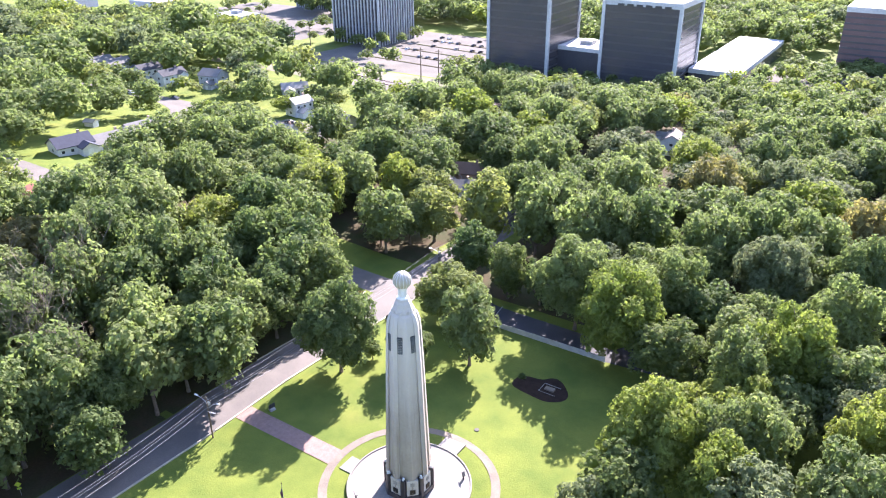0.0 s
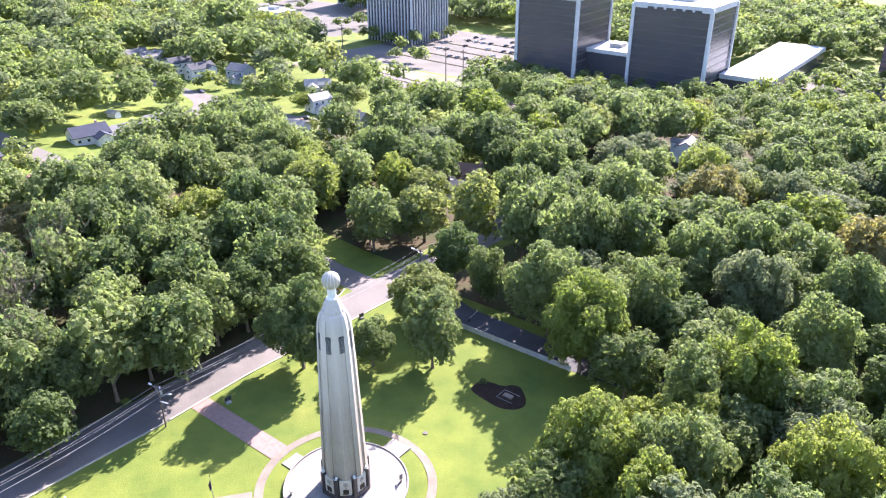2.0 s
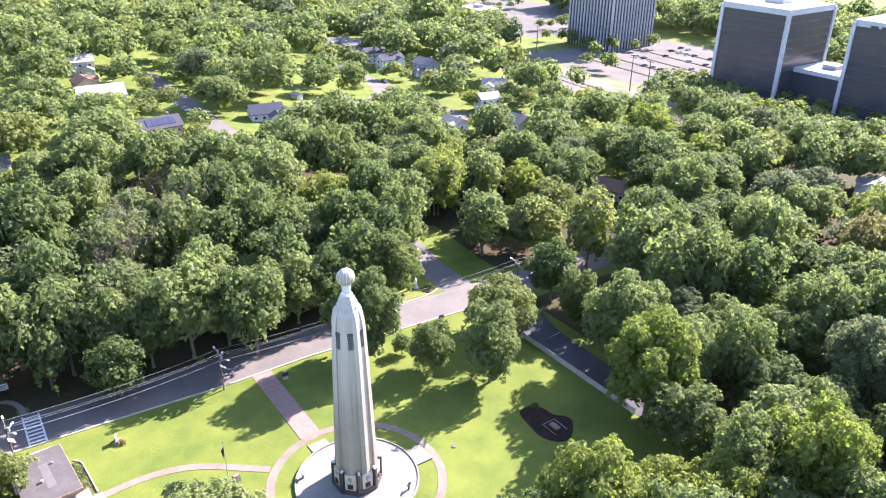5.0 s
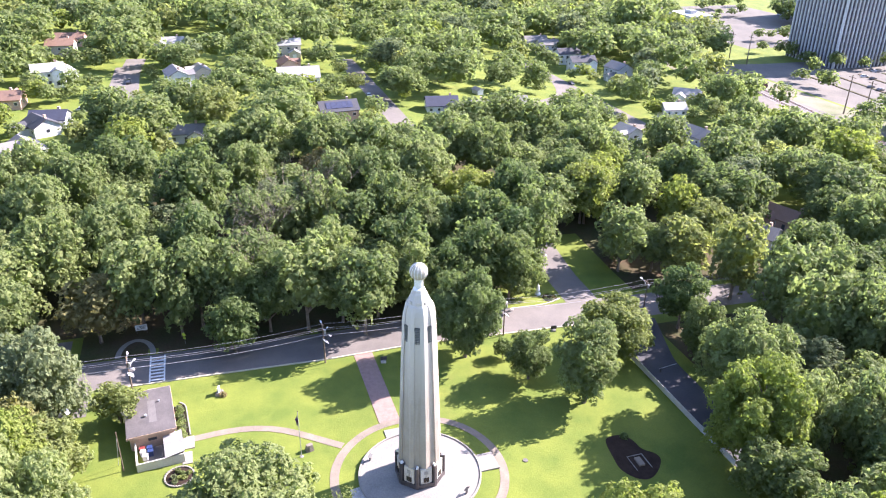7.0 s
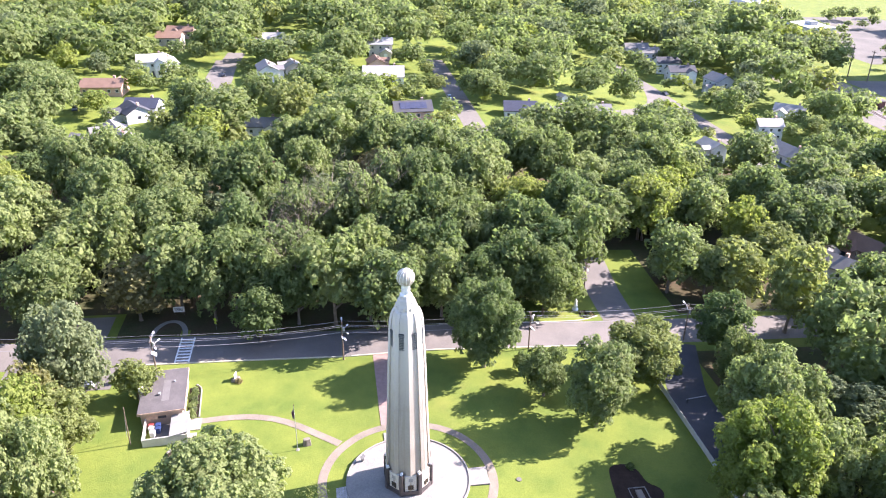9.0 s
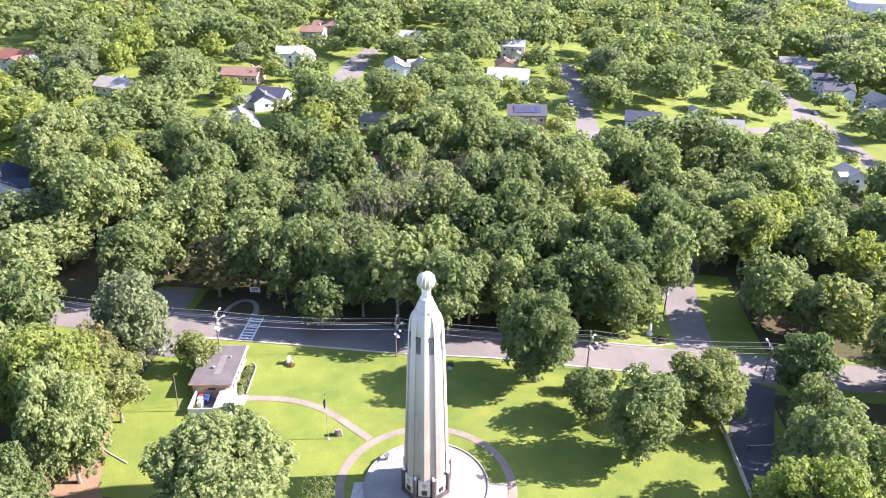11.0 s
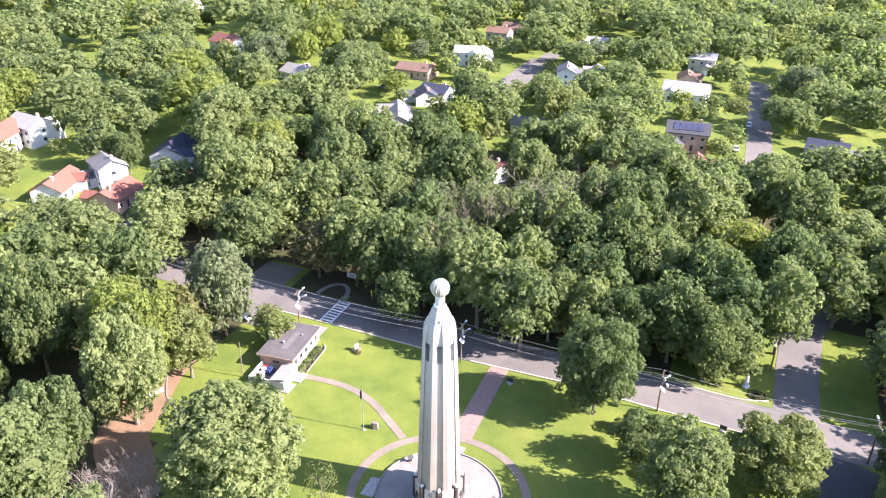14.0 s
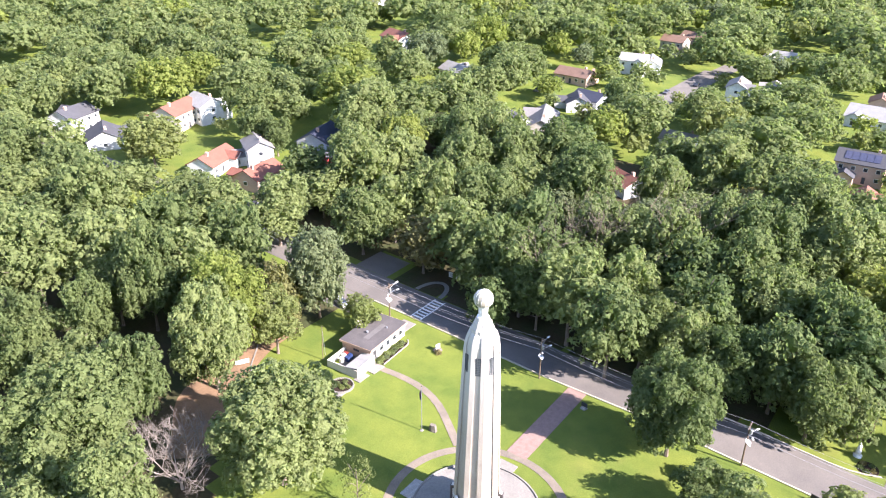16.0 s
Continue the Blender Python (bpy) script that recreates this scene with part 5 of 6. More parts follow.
for x, y, w, d, yaw, st, roof, wall in (
    (-286, 178, 14, 9, 85, 2, "dark", "white"), (-266, 190, 12, 10, 10, 2, "grey", "grey"), (-75.7, 139.7, 13, 9, 20, 1, "brown", "tan"),
    (-68.7, 122.7, 12, 8, 30, 1, "grey", "white"), (-200.3, 67.8, 13, 10, 80, 1, "blue", "white"), (-25.1, 213.3, 10, 8, 100, 2, "grey", "white"),
    (46, 166, 13, 8, 20, 1, "pale", "white"), (22, 162, 9, 7, 20, 1, "pale", "white"), (-447, 172, 16, 9, 80, 1, "pale", "white"),
    (-338.2, -87.6, 14, 9, 80, 1, "brown", "tan"), (-219, 202, 13, 8, 50, 1, "pale", "white"),
):
    house(x, y, w, d, yaw, st, roof, wall)
for x, y, wall in ((-86, -123, "red"), (-88.9, -119.2, "red"), (-231.3, 95.6, "white")):
    house(x, y, 4.5, 3.2, 15, 1, "dark" if wall == "red" else "pale", wall, shed=True)


# streets and drives, also kept in view from near the camera's path
OPEN = [(-187.1, 45.8, 6), (-172.5, 46.9, 7), (-206.7, 43.8, 5), (-239.2, 38.9, 5), (-233.6, -54, 7), (-216.3, -61.6, 6), (-266.4, -57.2, 5), (-271.5, 151.2, 6), (-251.5, 158.7, 6), (-231.8, 139.2, 6), (-220.2, 154.5, 6), (-171.6, 157.7, 7), (-189.1, 96.5, 6)]


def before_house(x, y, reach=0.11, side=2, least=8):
    """In a house's plot, or in its sight line from near the camera's path."""
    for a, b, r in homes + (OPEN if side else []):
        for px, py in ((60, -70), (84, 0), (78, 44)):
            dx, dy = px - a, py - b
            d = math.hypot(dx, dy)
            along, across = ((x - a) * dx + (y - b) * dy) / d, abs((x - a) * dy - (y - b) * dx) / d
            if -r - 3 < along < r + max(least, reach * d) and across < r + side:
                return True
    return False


def office(name, x0, x1, y0, y1, z1, wall, label, fins=0, corners=True, floors=0, cornice=2.0, storeys=0, plant=True):
    """An office block with its corner piers, cornice and, where it has them, fins or window bands."""
    z0 = g((x0 + x1) / 2, (y0 + y1) / 2) - 1
    ob = thing(name, pose((x0 + x1) / 2, (y0 + y1) / 2, z0), label, "office building", "office buildings")
    a, b, h = (x1 - x0) / 2, (y1 - y0) / 2, z1 - z0
    part("wall", Geo().box(-a, a, -b, b, 0, h), wall, ob)
    part("roof", Geo().box(-a - 0.3, a + 0.3, -b - 0.3, b + 0.3, h - cornice, h + 1), OFFICE_WHITE, ob, "white concrete cornice and roof")
    if corners:
        for sx in (-1, 1):
            for sy in (-1, 1):
                part("corner_pier", Geo().box(sx * a - 0.9, sx * a + 0.9, sy * b - 0.9, sy * b + 0.9, 0, h), OFFICE_WHITE, ob, "white concrete corner pier")
    if fins:
        for i in range(fins + 1):
            for s in (-1, 1):
                part("fin", Geo().box(-a + 2 * a * i / fins - 0.35, -a + 2 * a * i / fins + 0.35, s * (b + 0.4) - 0.5, s * (b + 0.4) + 0.5, 0, h), OFFICE_WHITE, ob)
                part("fin", Geo().box(s * (a + 0.4) - 0.5, s * (a + 0.4) + 0.5, -b + 2 * b * i / fins - 0.35, -b + 2 * b * i / fins + 0.35, 0, h), OFFICE_WHITE, ob)
    for i in range(floors):
        z = h * 0.2 + h * 0.72 * (i + 0.3) / floors
        for s in (-1, 1):
            part("window_band", Geo().box(-a * 0.86, a * 0.86, s * (b + 0.05) - 0.1, s * (b + 0.05) + 0.1, z, z + h / floors * 0.36), GLASS, ob)
            part("window_band", Geo().box(s * (a + 0.05) - 0.1, s * (a + 0.05) + 0.1, -b * 0.84, b * 0.84, z, z + h / floors * 0.36), GLASS, ob)
    if floors:
        # proud dark band; shade of the set-back floor is put into its colour
        part("ground_floor", Geo().box(-a * 0.999 - 0.2, a * 0.999 + 0.2, -b - 0.2, b + 0.2, 0.4, h * 0.18), GLASS, ob, "dark glass band drawn for the shaded ground-floor recess")
    if plant:
        part("roof_unit", Geo().box(-a * 0.3, a * 0.25, -b * 0.25, b * 0.3, h + 1, h + 3.2), GALV, ob)
    for i in range(storeys):
        z = 3 + (h - cornice - 3) * i / storeys
        part("spandrel", Geo().box(-a - 0.12, a + 0.12, -b - 0.12, b + 0.12, z, z + 1.1), SPANDREL, ob)
    return ob


SPANDREL = mat("spandrel_glass", (0.066, 0.060, 0.068), (0.056, 0.053, 0.062), 0.04, 1.0, 0.3, spec=0.6)
office("office_tower", -320, -279, 350, 391, 46, FACADE, "dark glass office tower with white vertical fins", fins=14, corners=False, storeys=12)
office("office_tower", -173, -134, 321, 362, 32, FACADE, "dark glass office tower with white corner piers", storeys=10)
office("office_tower", -106, -63, 332, 370, 30.5, FACADE, "dark glass office tower with white corner piers and cornice", storeys=10)
office("office_block", -134, -107, 335, 362, 2, FACADE, "low dark office link with a white roof", corners=False, cornice=1.2)
office("office_block", -62, -34, 356, 470, -7, FACADE, "low hall with a broad white roof", corners=False, cornice=1.5, plant=False)
office("office_tower", 2, 60, 446, 490, 20, FACADE_BROWN, "red-brown office tower with a white roof", corners=False, storeys=9)
office("office_block", -393, -366, 303, 321, 4, OFFICE_WHITE, "white office block with dark window bands", corners=False, floors=3, cornice=1.2)
office("office_tower", -470, -432, 468, 500, 16, FACADE, "broad office block with white vertical fins", fins=16, corners=False, storeys=6)
office("office_block", -560, -520, 350, 372, -3, OFFICE_WHITE, "low pale commercial building with a flat roof", corners=False, cornice=1.0)
office("office_block", -640, -600, 318, 345, -3, OFFICE_WHITE, "low pale commercial building with a flat roof", corners=False, cornice=1.0)
for i in range(6):
    part("lettering_bar", Geo().box(-98 + i * 5.2, -94.5 + i * 5.2, 331.3, 331.68, 28.4, 29.6), DARK, bpy.data.objects["office_tower.002"]).matrix_parent_inverse = bpy.data.objects["office_tower.002"].matrix_basis.inverted()

# single trees, grove by grove: plan place, height, width
for x, y, h, w, tone in (
    (-30.8, 18.9, 21, 16.5, 'g'),
):
    tree(x, y, h, w, tone, 'on the park lawn beside the road', True)
for x, y, h, w, tone in (
    (-10.8, 36.3, 19, 13.6, 'g'), (-24.5, 50, 14, 17, 'y'), (-20.6, 28.8, 11.8, 10.2, 'd'), (-28.6, 26.5, 4.6, 4.4, 'd'),
):
    tree(x, y, h, w, tone, 'on the park lawn', True)
for x, y, h, w, tone in (
    (-19, 67.5, 15.5, 10, 'd'), (1, 63, 24, 18.5, 'g'), (-11, 69, 13, 9, 'd'), (-31, 71, 17, 12, 'd'), (13.5, 55, 24, 18.5, 'b'), (25.5, 50.5, 17, 14, 'd'),
):
    tree(x, y, h, w, tone, 'overhanging the lane behind the fence', True)
for x, y, h, w, tone in (
    (14.5, -27.8, 21.5, 22.5, 'g'),
):
    tree(x, y, h, w, tone, 'on the lawn near the park edge', True)
for x, y, h, w, tone in (
    (5.5, -55.5, 26, 16, 'g'), (-3.5, -62.5, 24, 17, 'b'), (-24.5, -58.5, 23.5, 15.5, 's'),
):
    tree(x, y, h, w, tone, 'at the lawn corner by the worn track')
for x, y, h, w, tone in (
    (32, 20.5, 21, 16, 'b'), (31.5, 10, 16, 12.5, 'd'), (44, 16.5, 19, 11, 'b'), (60.5, 44.5, 20, 14, 's'), (60, 20, 22, 15, 'g'), (63, 36, 23, 16, 'b'), (72, 24, 22, 15, 'd'), (58, 52, 22, 15, 'g'), (72, 48, 23, 16, 'g'),
    (50, 12, 20, 14, 's'),
):
    tree(x, y, h, w, tone, 'at the rim of the lawn')
for x, y, h, w, tone in (
    (-50.1, -10.9, 21, 14.7, 'g'), (-58.3, 8.5, 21, 17, 'd'), (-72, 23.5, 21, 15.7, 'g'), (-84.9, 52.1, 20.4, 16.5, 'd'), (-93.8, 41.4, 22.5, 18.5, 'b'), (-105.2, 31, 23.9, 20.9, 'g'),
    (-95.1, 14.2, 21.9, 17.9, 'g'), (-79.8, 23.7, 20.7, 16.8, 'd'), (-75.5, 5.5, 21, 14.1, 'd'), (-82.8, -1.4, 21, 13.4, 'g'), (-95.6, -11.5, 21, 17.4, 's'), (-113.8, -17.4, 21, 15.6, 'g'),
    (-97, -31.8, 23.3, 19.2, 'g'), (-76.1, -42.4, 21, 17, 'g'), (-119, -49.8, 23.9, 21.6, 'g'), (-125.1, -35.7, 23.9, 20.4, 'b'), (-71.6, -32.2, 21, 15, 'd'), (-87, -54.1, 21, 16.7, 'g'),
):
    tree(x, y, h, w, tone, 'in the wood across the road')
for x, y, h, w, tone in (
    (-91.1, -67.1, 23.1, 19, 'g'), (-71, -61.4, 21, 16.8, 'g'), (-67.8, -68.7, 21, 13.8, 'g'), (-114.9, -69.5, 23.9, 19.8, 'g'), (-105.9, -59.5, 21.2, 17.2, 'g'), (-115.4, 5.1, 20.3, 16.4, 'r'),
    (-80.5, -11.9, 21, 12.9, 'g'), (-60.3, -2.9, 20, 11.7, 'g'), (-60.9, 28.7, 20.8, 12.3, 'g'), (-62.1, 40.3, 21, 14, 'd'), (-67.2, 51, 21, 13.2, 'g'), (-128.7, 30.1, 23.7, 19.6, 'g'),
    (-124.8, 47.4, 23.8, 19.6, 'g'), (-117, 55.7, 21, 16.8, 'g'), (-68.4, -17.3, 20.6, 12.1, 'd'), (-53.1, -24.7, 21, 12.4, 'g'), (-57.9, -44.9, 21, 14.1, 'g'), (-55, -53.3, 21, 13.9, 'r'),
):
    tree(x, y, h, w, tone, 'in the wood across the road')
for x, y, h, w, tone in (
    (-53.5, -37.1, 21, 12.4, 'g'), (-60.3, -21.1, 20.4, 14.3, 'g'), (-70.7, -1.8, 21, 14.7, 'g'), (-44.4, 0.6, 21, 14.6, 'g'), (-78.8, 14.9, 21.3, 15, 'd'), (-96.9, 22.9, 21.8, 17.9, 'g'),
    (-96.9, 7, 23.3, 16.6, 'g'), (-69.4, 36.2, 21, 17.3, 'd'), (-105.8, -6.4, 21, 15.2, 'g'), (-54.3, 29.6, 21, 13.7, 'g'), (-79.6, -18.9, 21, 15.3, 'g'), (-54.9, 42.8, 17.9, 10.3, 'g'),
    (-59.5, 13, 21, 14.3, 'd'), (-56.1, -32.8, 21, 12.9, 'g'), (-44.5, -26.8, 18.7, 10.8, 'd'), (-112.8, 34.7, 21.7, 15.3, 'g'), (-117.8, 18.6, 23.9, 20, 'g'),
):
    tree(x, y, h, w, tone, 'in the wood across the road')
for x, y, h, w, tone in (
    (-0.7, 79.2, 20.4, 14.3, 's'), (-37.7, 111.4, 21.3, 17.2, 'd'), (-21.4, 100.3, 23.5, 15.7, 'g'), (-30.6, 136.3, 22.8, 18.8, 'g'), (-13.6, 128.7, 23.5, 17.4, 'g'), (-5.3, 96.8, 23.5, 16.6, 'g'),
    (2, 128, 22.2, 18.1, 'g'), (8.6, 144.6, 24.3, 20.1, 'r'), (19.7, 101.1, 22, 18, 'g'), (28.5, 70.8, 23.5, 14.6, 'd'), (36.5, 89.8, 23.5, 16.7, 's'), (40.6, 116, 21.5, 17.5, 'g'),
    (35.8, 160.7, 26.7, 23, 's'), (25.5, 156.5, 21.4, 17.4, 's'), (53.8, 98.6, 23.5, 15.9, 'g'), (46.9, 76.3, 19.8, 11.6, 'g'), (51.9, 128.4, 23.5, 14.9, 'r'), (3.2, 102.9, 23.5, 15.3, 'g'),
):
    tree(x, y, h, w, tone, 'in the wood behind the fence')
for x, y, h, w, tone in (
    (10.4, 82.3, 23.5, 15.1, 'g'), (28.1, 111.5, 23.5, 15.5, 'g'), (-40, 92.2, 23.5, 14.2, 'y'), (36.5, 73.4, 23.4, 14.1, 'd'), (53.1, 76.5, 23.5, 14.2, 'g'), (-24.3, 92.5, 23.5, 15.4, 'g'),
    (-44.9, 120.2, 22.1, 15.6, 'g'), (-10, 88.9, 23.5, 14.4, 'g'), (-46.3, 139.2, 21.9, 17.9, 'g'),
):
    tree(x, y, h, w, tone, 'in the wood behind the fence')
for x, y, h, w, tone in (
    (41.6, 39.5, 23.5, 15.7, 'b'), (46.6, 54, 23.5, 17.1, 'b'), (27.9, 2.9, 14, 7.6, 's'), (34.9, 34.7, 19.3, 11.3, 'b'), (47.1, 28.4, 19.9, 11.7, 'g'), (39.8, 46.5, 20.8, 12.2, 'g'),
    (48.9, 40.4, 22.6, 13.5, 'g'), (41.5, 25.6, 18.6, 10.7, 'g'), (38.6, 68.6, 18.2, 10.5, 'g'), (44.6, 67.1, 19.8, 11.6, 'g'), (14.7, 63.8, 20.2, 11.9, 'g'), (20, 73, 22.2, 13.3, 'g'),
):
    tree(x, y, h, w, tone, 'at the edge of the park', True)
for x, y, h, w, tone in (
    (-9.5, -55.5, 21.5, 11, 'y'), (11.5, -106.1, 26, 19.4, 'g'), (0.5, -97.9, 26, 20.4, 'g'), (1.9, -128.5, 26, 20.5, 'g'), (-12.1, -123.4, 26, 19, 'g'),
    (-13.1, -95.3, 26, 16.6, 'd'), (-34.8, -104.9, 26, 18.4, 'g'), (35, -51.1, 26.8, 19.5, 'g'), (14.5, -80.5, 20, 10.5, 'd'), (24.5, -69, 22, 12, 'g'), (29, -80, 15, 9, 'd'), (4.5, -88, 18, 10, 'g'), (44.9, -42.8, 22.6, 13.5, 'g'), (38.8, -33.4, 20.5, 12.1, 'g'), (21, -56.1, 21, 12.4, 'g'),
    (30.6, -58.3, 20.7, 12.2, 'g'), (0.9, -81.1, 26, 16.1, 'g'), (-7.1, -79, 24.9, 15.1, 'g'), (24.7, -87.9, 26, 15.9, 'g'), (-19, -77.1, 23.6, 14.2, 'g'),
):
    tree(x, y, h, w, tone, 'at the edge of the park')
tree(10.8, -15, 10.8, 5.8, 'y', 'with a thin crown beside the terrace', True, True)
for x, y, h, w, tone in (
    (-42.3, -90.5, 20, 14.8, 'g'), (-73.3, -89.8, 22.7, 20, 'g'), (-52.9, -71.3, 20, 15.7, 'g'), (-84.6, -75.3, 21, 17, 'g'), (-76.6, -50.3, 20.6, 16.6, 'g'), (-63.3, -69.1, 20, 13.3, 'g'),
    (-120.1, -58.9, 18.6, 16.7, 'g'), (-109.8, -78.8, 21.6, 16.4, 'g'), (-136.6, -42, 22.7, 19.6, 'g'), (-158.9, -38.7, 22.7, 25.3, 'g'), (-104.6, -32.3, 20.6, 14.4, 'g'), (-91, -47.7, 20, 17.5, 'g'),
    (-61.6, -93.6, 20, 14.4, 'g'), (-25.4, -161.5, 20, 15.4, 'g'), (-16.2, -171.7, 22.4, 18.3, 'g'), (-29.6, -132.2, 20, 15.4, 'g'),
):
    tree(x, y, h, w, tone, 'beyond the road')
for x, y, h, w, tone in (
    (-59.9, 71.8, 18, 14.3, 'g'), (-87.6, 76.1, 20.4, 18.3, 'b'), (-117.1, 82, 20.4, 20.9, 'g'), (-85.8, 92, 18, 14.1, 'g'), (-53.5, 86.2, 18, 15.3, 'y'), (-66.3, 103.1, 20.4, 17.1, 'y'),
    (-92.3, 112.3, 20.4, 17.4, 'g'), (-93.9, 139.2, 18, 16, 'g'), (-58.1, 80.8, 18, 12.2, 'g'), (-75.7, 156.6, 20.4, 24, 'g'), (-137.1, 111.3, 20.4, 18.1, 'g'), (-145.1, 102.9, 20.4, 17.7, 'g'),
    (-136.9, 88.3, 20.4, 19.6, 'g'), (-127.3, 158.3, 20.4, 23.2, 'g'), (-123.3, 180.5, 20.4, 24, 'g'), (-118.8, 202.7, 20.4, 25, 'g'), (-162.5, 65.3, 20.4, 25.3, 'g'), (-211.2, 54.4, 20.4, 22.2, 'g'),
):
    tree(x, y, h, w, tone, 'between the houses')
for x, y, h, w, tone in (
    (-229.5, 36.9, 20.4, 20.7, 'g'), (-185, 38.5, 18, 16.8, 'g'), (-171.2, -24.2, 20.4, 24.9, 'g'), (-155.5, -3.4, 20.4, 25.3, 'g'), (-162.1, -45.6, 20.4, 24, 'g'), (-154.3, -65, 20.4, 21.6, 'g'),
    (-214.8, -7, 20.4, 26.8, 'g'), (-146.1, 10, 20.4, 20.9, 'g'),
):
    tree(x, y, h, w, tone, 'between the houses')
for x, y, h, w, tone in (
    (-86.2, -199.6, 19.3, 22.8, 'b'), (-105.6, -203.9, 19.3, 19.4, 'b'), (-83, -135.5, 19.3, 16.8, 'g'), (-113.1, -156.9, 19.3, 17.5, 'g'), (-118.5, -136.2, 19.3, 23.1, 'b'), (-149.6, -164.6, 19.3, 20, 'b'),
    (-169.1, -211.9, 19.3, 23.2, 'g'), (-123.4, -200.3, 19.3, 22.6, 'g'), (-126.5, -113.2, 19.3, 20.2, 'g'), (-169.8, -149.2, 17, 16.4, 'g'), (-139.6, -105.3, 19.3, 14.4, 'g'), (-161.5, -106.7, 19.3, 18, 'g'),
    (-149.3, -90, 17, 11.1, 'd'), (-132.7, -137.6, 17, 16.6, 'g'), (-82.8, -85, 19.3, 19.2, 'g'), (-68.2, -105.5, 17, 15.4, 'g'), (-35.4, -116.7, 19.3, 17.9, 'g'), (-47.1, -111.7, 19.3, 18.1, 'g'),
):
    tree(x, y, h, w, tone, 'in a house garden')
for x, y, h, w, tone in (
    (-47.1, -93, 17, 13.6, 'g'), (-112.7, -52.1, 15.8, 14.7, 'g'), (-160.4, -41, 19.3, 19.2, 'g'), (-200.6, -16.5, 23.5, 30, 'g'), (-139.1, -9.3, 19.3, 21.3, 'g'), (-226.4, -53.3, 19.3, 17.9, 'g'),
    (-275.9, -54.7, 19.3, 17.7, 'g'), (-210.7, 26.7, 19.3, 21, 'g'), (-214.6, 52.1, 19.3, 20.3, 'g'), (-173.6, 56.9, 19.3, 22.2, 'g'), (-190.7, 13.5, 17, 16.3, 'd'), (-258.7, -115.5, 19.3, 24.3, 'g'),
    (-272.3, -99.9, 19.3, 18.5, 'g'), (-286.1, -19.4, 19.3, 23.7, 'g'), (-258.8, -2.5, 19.3, 21.9, 'g'), (-335.9, 32.4, 22.2, 30, 'g'), (-324.8, 63.4, 19.3, 25.7, 'g'), (-282.1, -45.3, 19.3, 20.9, 'g'),
):
    tree(x, y, h, w, tone, 'in a house garden')
for x, y, h, w, tone in (
    (-287.7, -81.3, 19.3, 18.6, 'g'), (-415.8, 56.7, 20.3, 27.8, 'g'), (-137.9, -96.7, 17.2, 16.8, 'g'), (-154, -89.7, 17, 13.3, 'g'), (-212.2, -120.4, 19.5, 26.5, 'g'), (-172.6, -103.3, 19.3, 17.6, 'g'),
    (-260.2, -62.6, 19.3, 17.1, 'g'), (-249.4, -46.8, 19.3, 19.2, 'r'), (-179.7, -28.9, 19.3, 23.9, 'g'), (-221.6, -10.2, 19.3, 25, 'g'), (-204.8, 49.6, 15.8, 12.1, 'g'), (-319.4, 60.2, 19.4, 22.9, 'g'),
    (-280.9, 72.6, 19.3, 18, 'g'), (-350.5, 113.4, 22.7, 30, 'g'), (-237.8, 110.5, 19.4, 26.4, 'g'), (-269.7, 103.2, 19.3, 17.2, 'g'), (-156.5, 63.6, 19.3, 19.5, 'g'), (-115.9, 67.5, 19.3, 19, 'g'),
):
    tree(x, y, h, w, tone, 'in a house garden')
for x, y, h, w, tone in (
    (-145.8, 86.6, 18.4, 17.2, 'g'), (-176.5, 115.6, 17, 14.4, 'g'), (-164.4, 129.3, 19.3, 19.6, 'g'), (-240.4, 164, 17, 14.6, 'g'), (-241, 193.6, 19.3, 25.3, 'g'), (-307.5, 216.6, 19.3, 26.4, 'g'),
    (-321.6, 192.1, 19.4, 26.4, 'g'), (-282.8, 244.1, 19.3, 25.7, 'g'), (-117.2, 146.9, 17, 14.7, 'g'), (-160, 189, 19.3, 18.8, 'g'), (-106.5, 128.1, 17, 15.7, 'g'), (-89.1, 130.5, 17, 14.9, 's'),
    (-102.2, 156.8, 19.3, 17.2, 'y'), (-96.4, 96.2, 17, 12.6, 'g'), (-75.1, 98.5, 17, 11.2, 'b'), (-257.8, 121, 18.1, 24.8, 'g'), (-260.3, 98.4, 20.4, 24.1, 'g'), (-198.4, 58.6, 18.1, 22.5, 'g'),
):
    tree(x, y, h, w, tone, 'in a house garden')
for x, y, h, w, tone in (
    (-176.5, 68.7, 18.1, 14.7, 'g'), (-158.4, 78, 18.1, 19.4, 'g'), (-160.6, 113.5, 20.4, 24.1, 'g'), (-181.6, 153.1, 18.1, 19.2, 'g'), (-258.5, 181.2, 18.1, 17.5, 'g'), (-258.2, 220.7, 29.5, 30, 'g'),
    (-357.4, 250.8, 29.8, 30, 'g'), (-376.5, 231, 27.5, 30, 'g'), (-346.5, 151.7, 31.8, 30, 'g'), (-195.5, 193.5, 18.1, 21.3, 'g'), (-110, 143.9, 18.1, 20.4, 'g'), (-105, 118.1, 18.1, 17, 'g'),
    (-106.2, 201.7, 17.3, 20.3, 'g'), (-98.4, 221.4, 23.1, 30, 'g'), (-126.3, 176.8, 18.1, 17.7, 'g'), (-61.4, 170.5, 18.1, 22, 'b'), (-67.5, 231.9, 18.1, 21.6, 'g'), (-38, 257, 18.1, 19.6, 'r'),
):
    tree(x, y, h, w, tone, 'in a house garden')
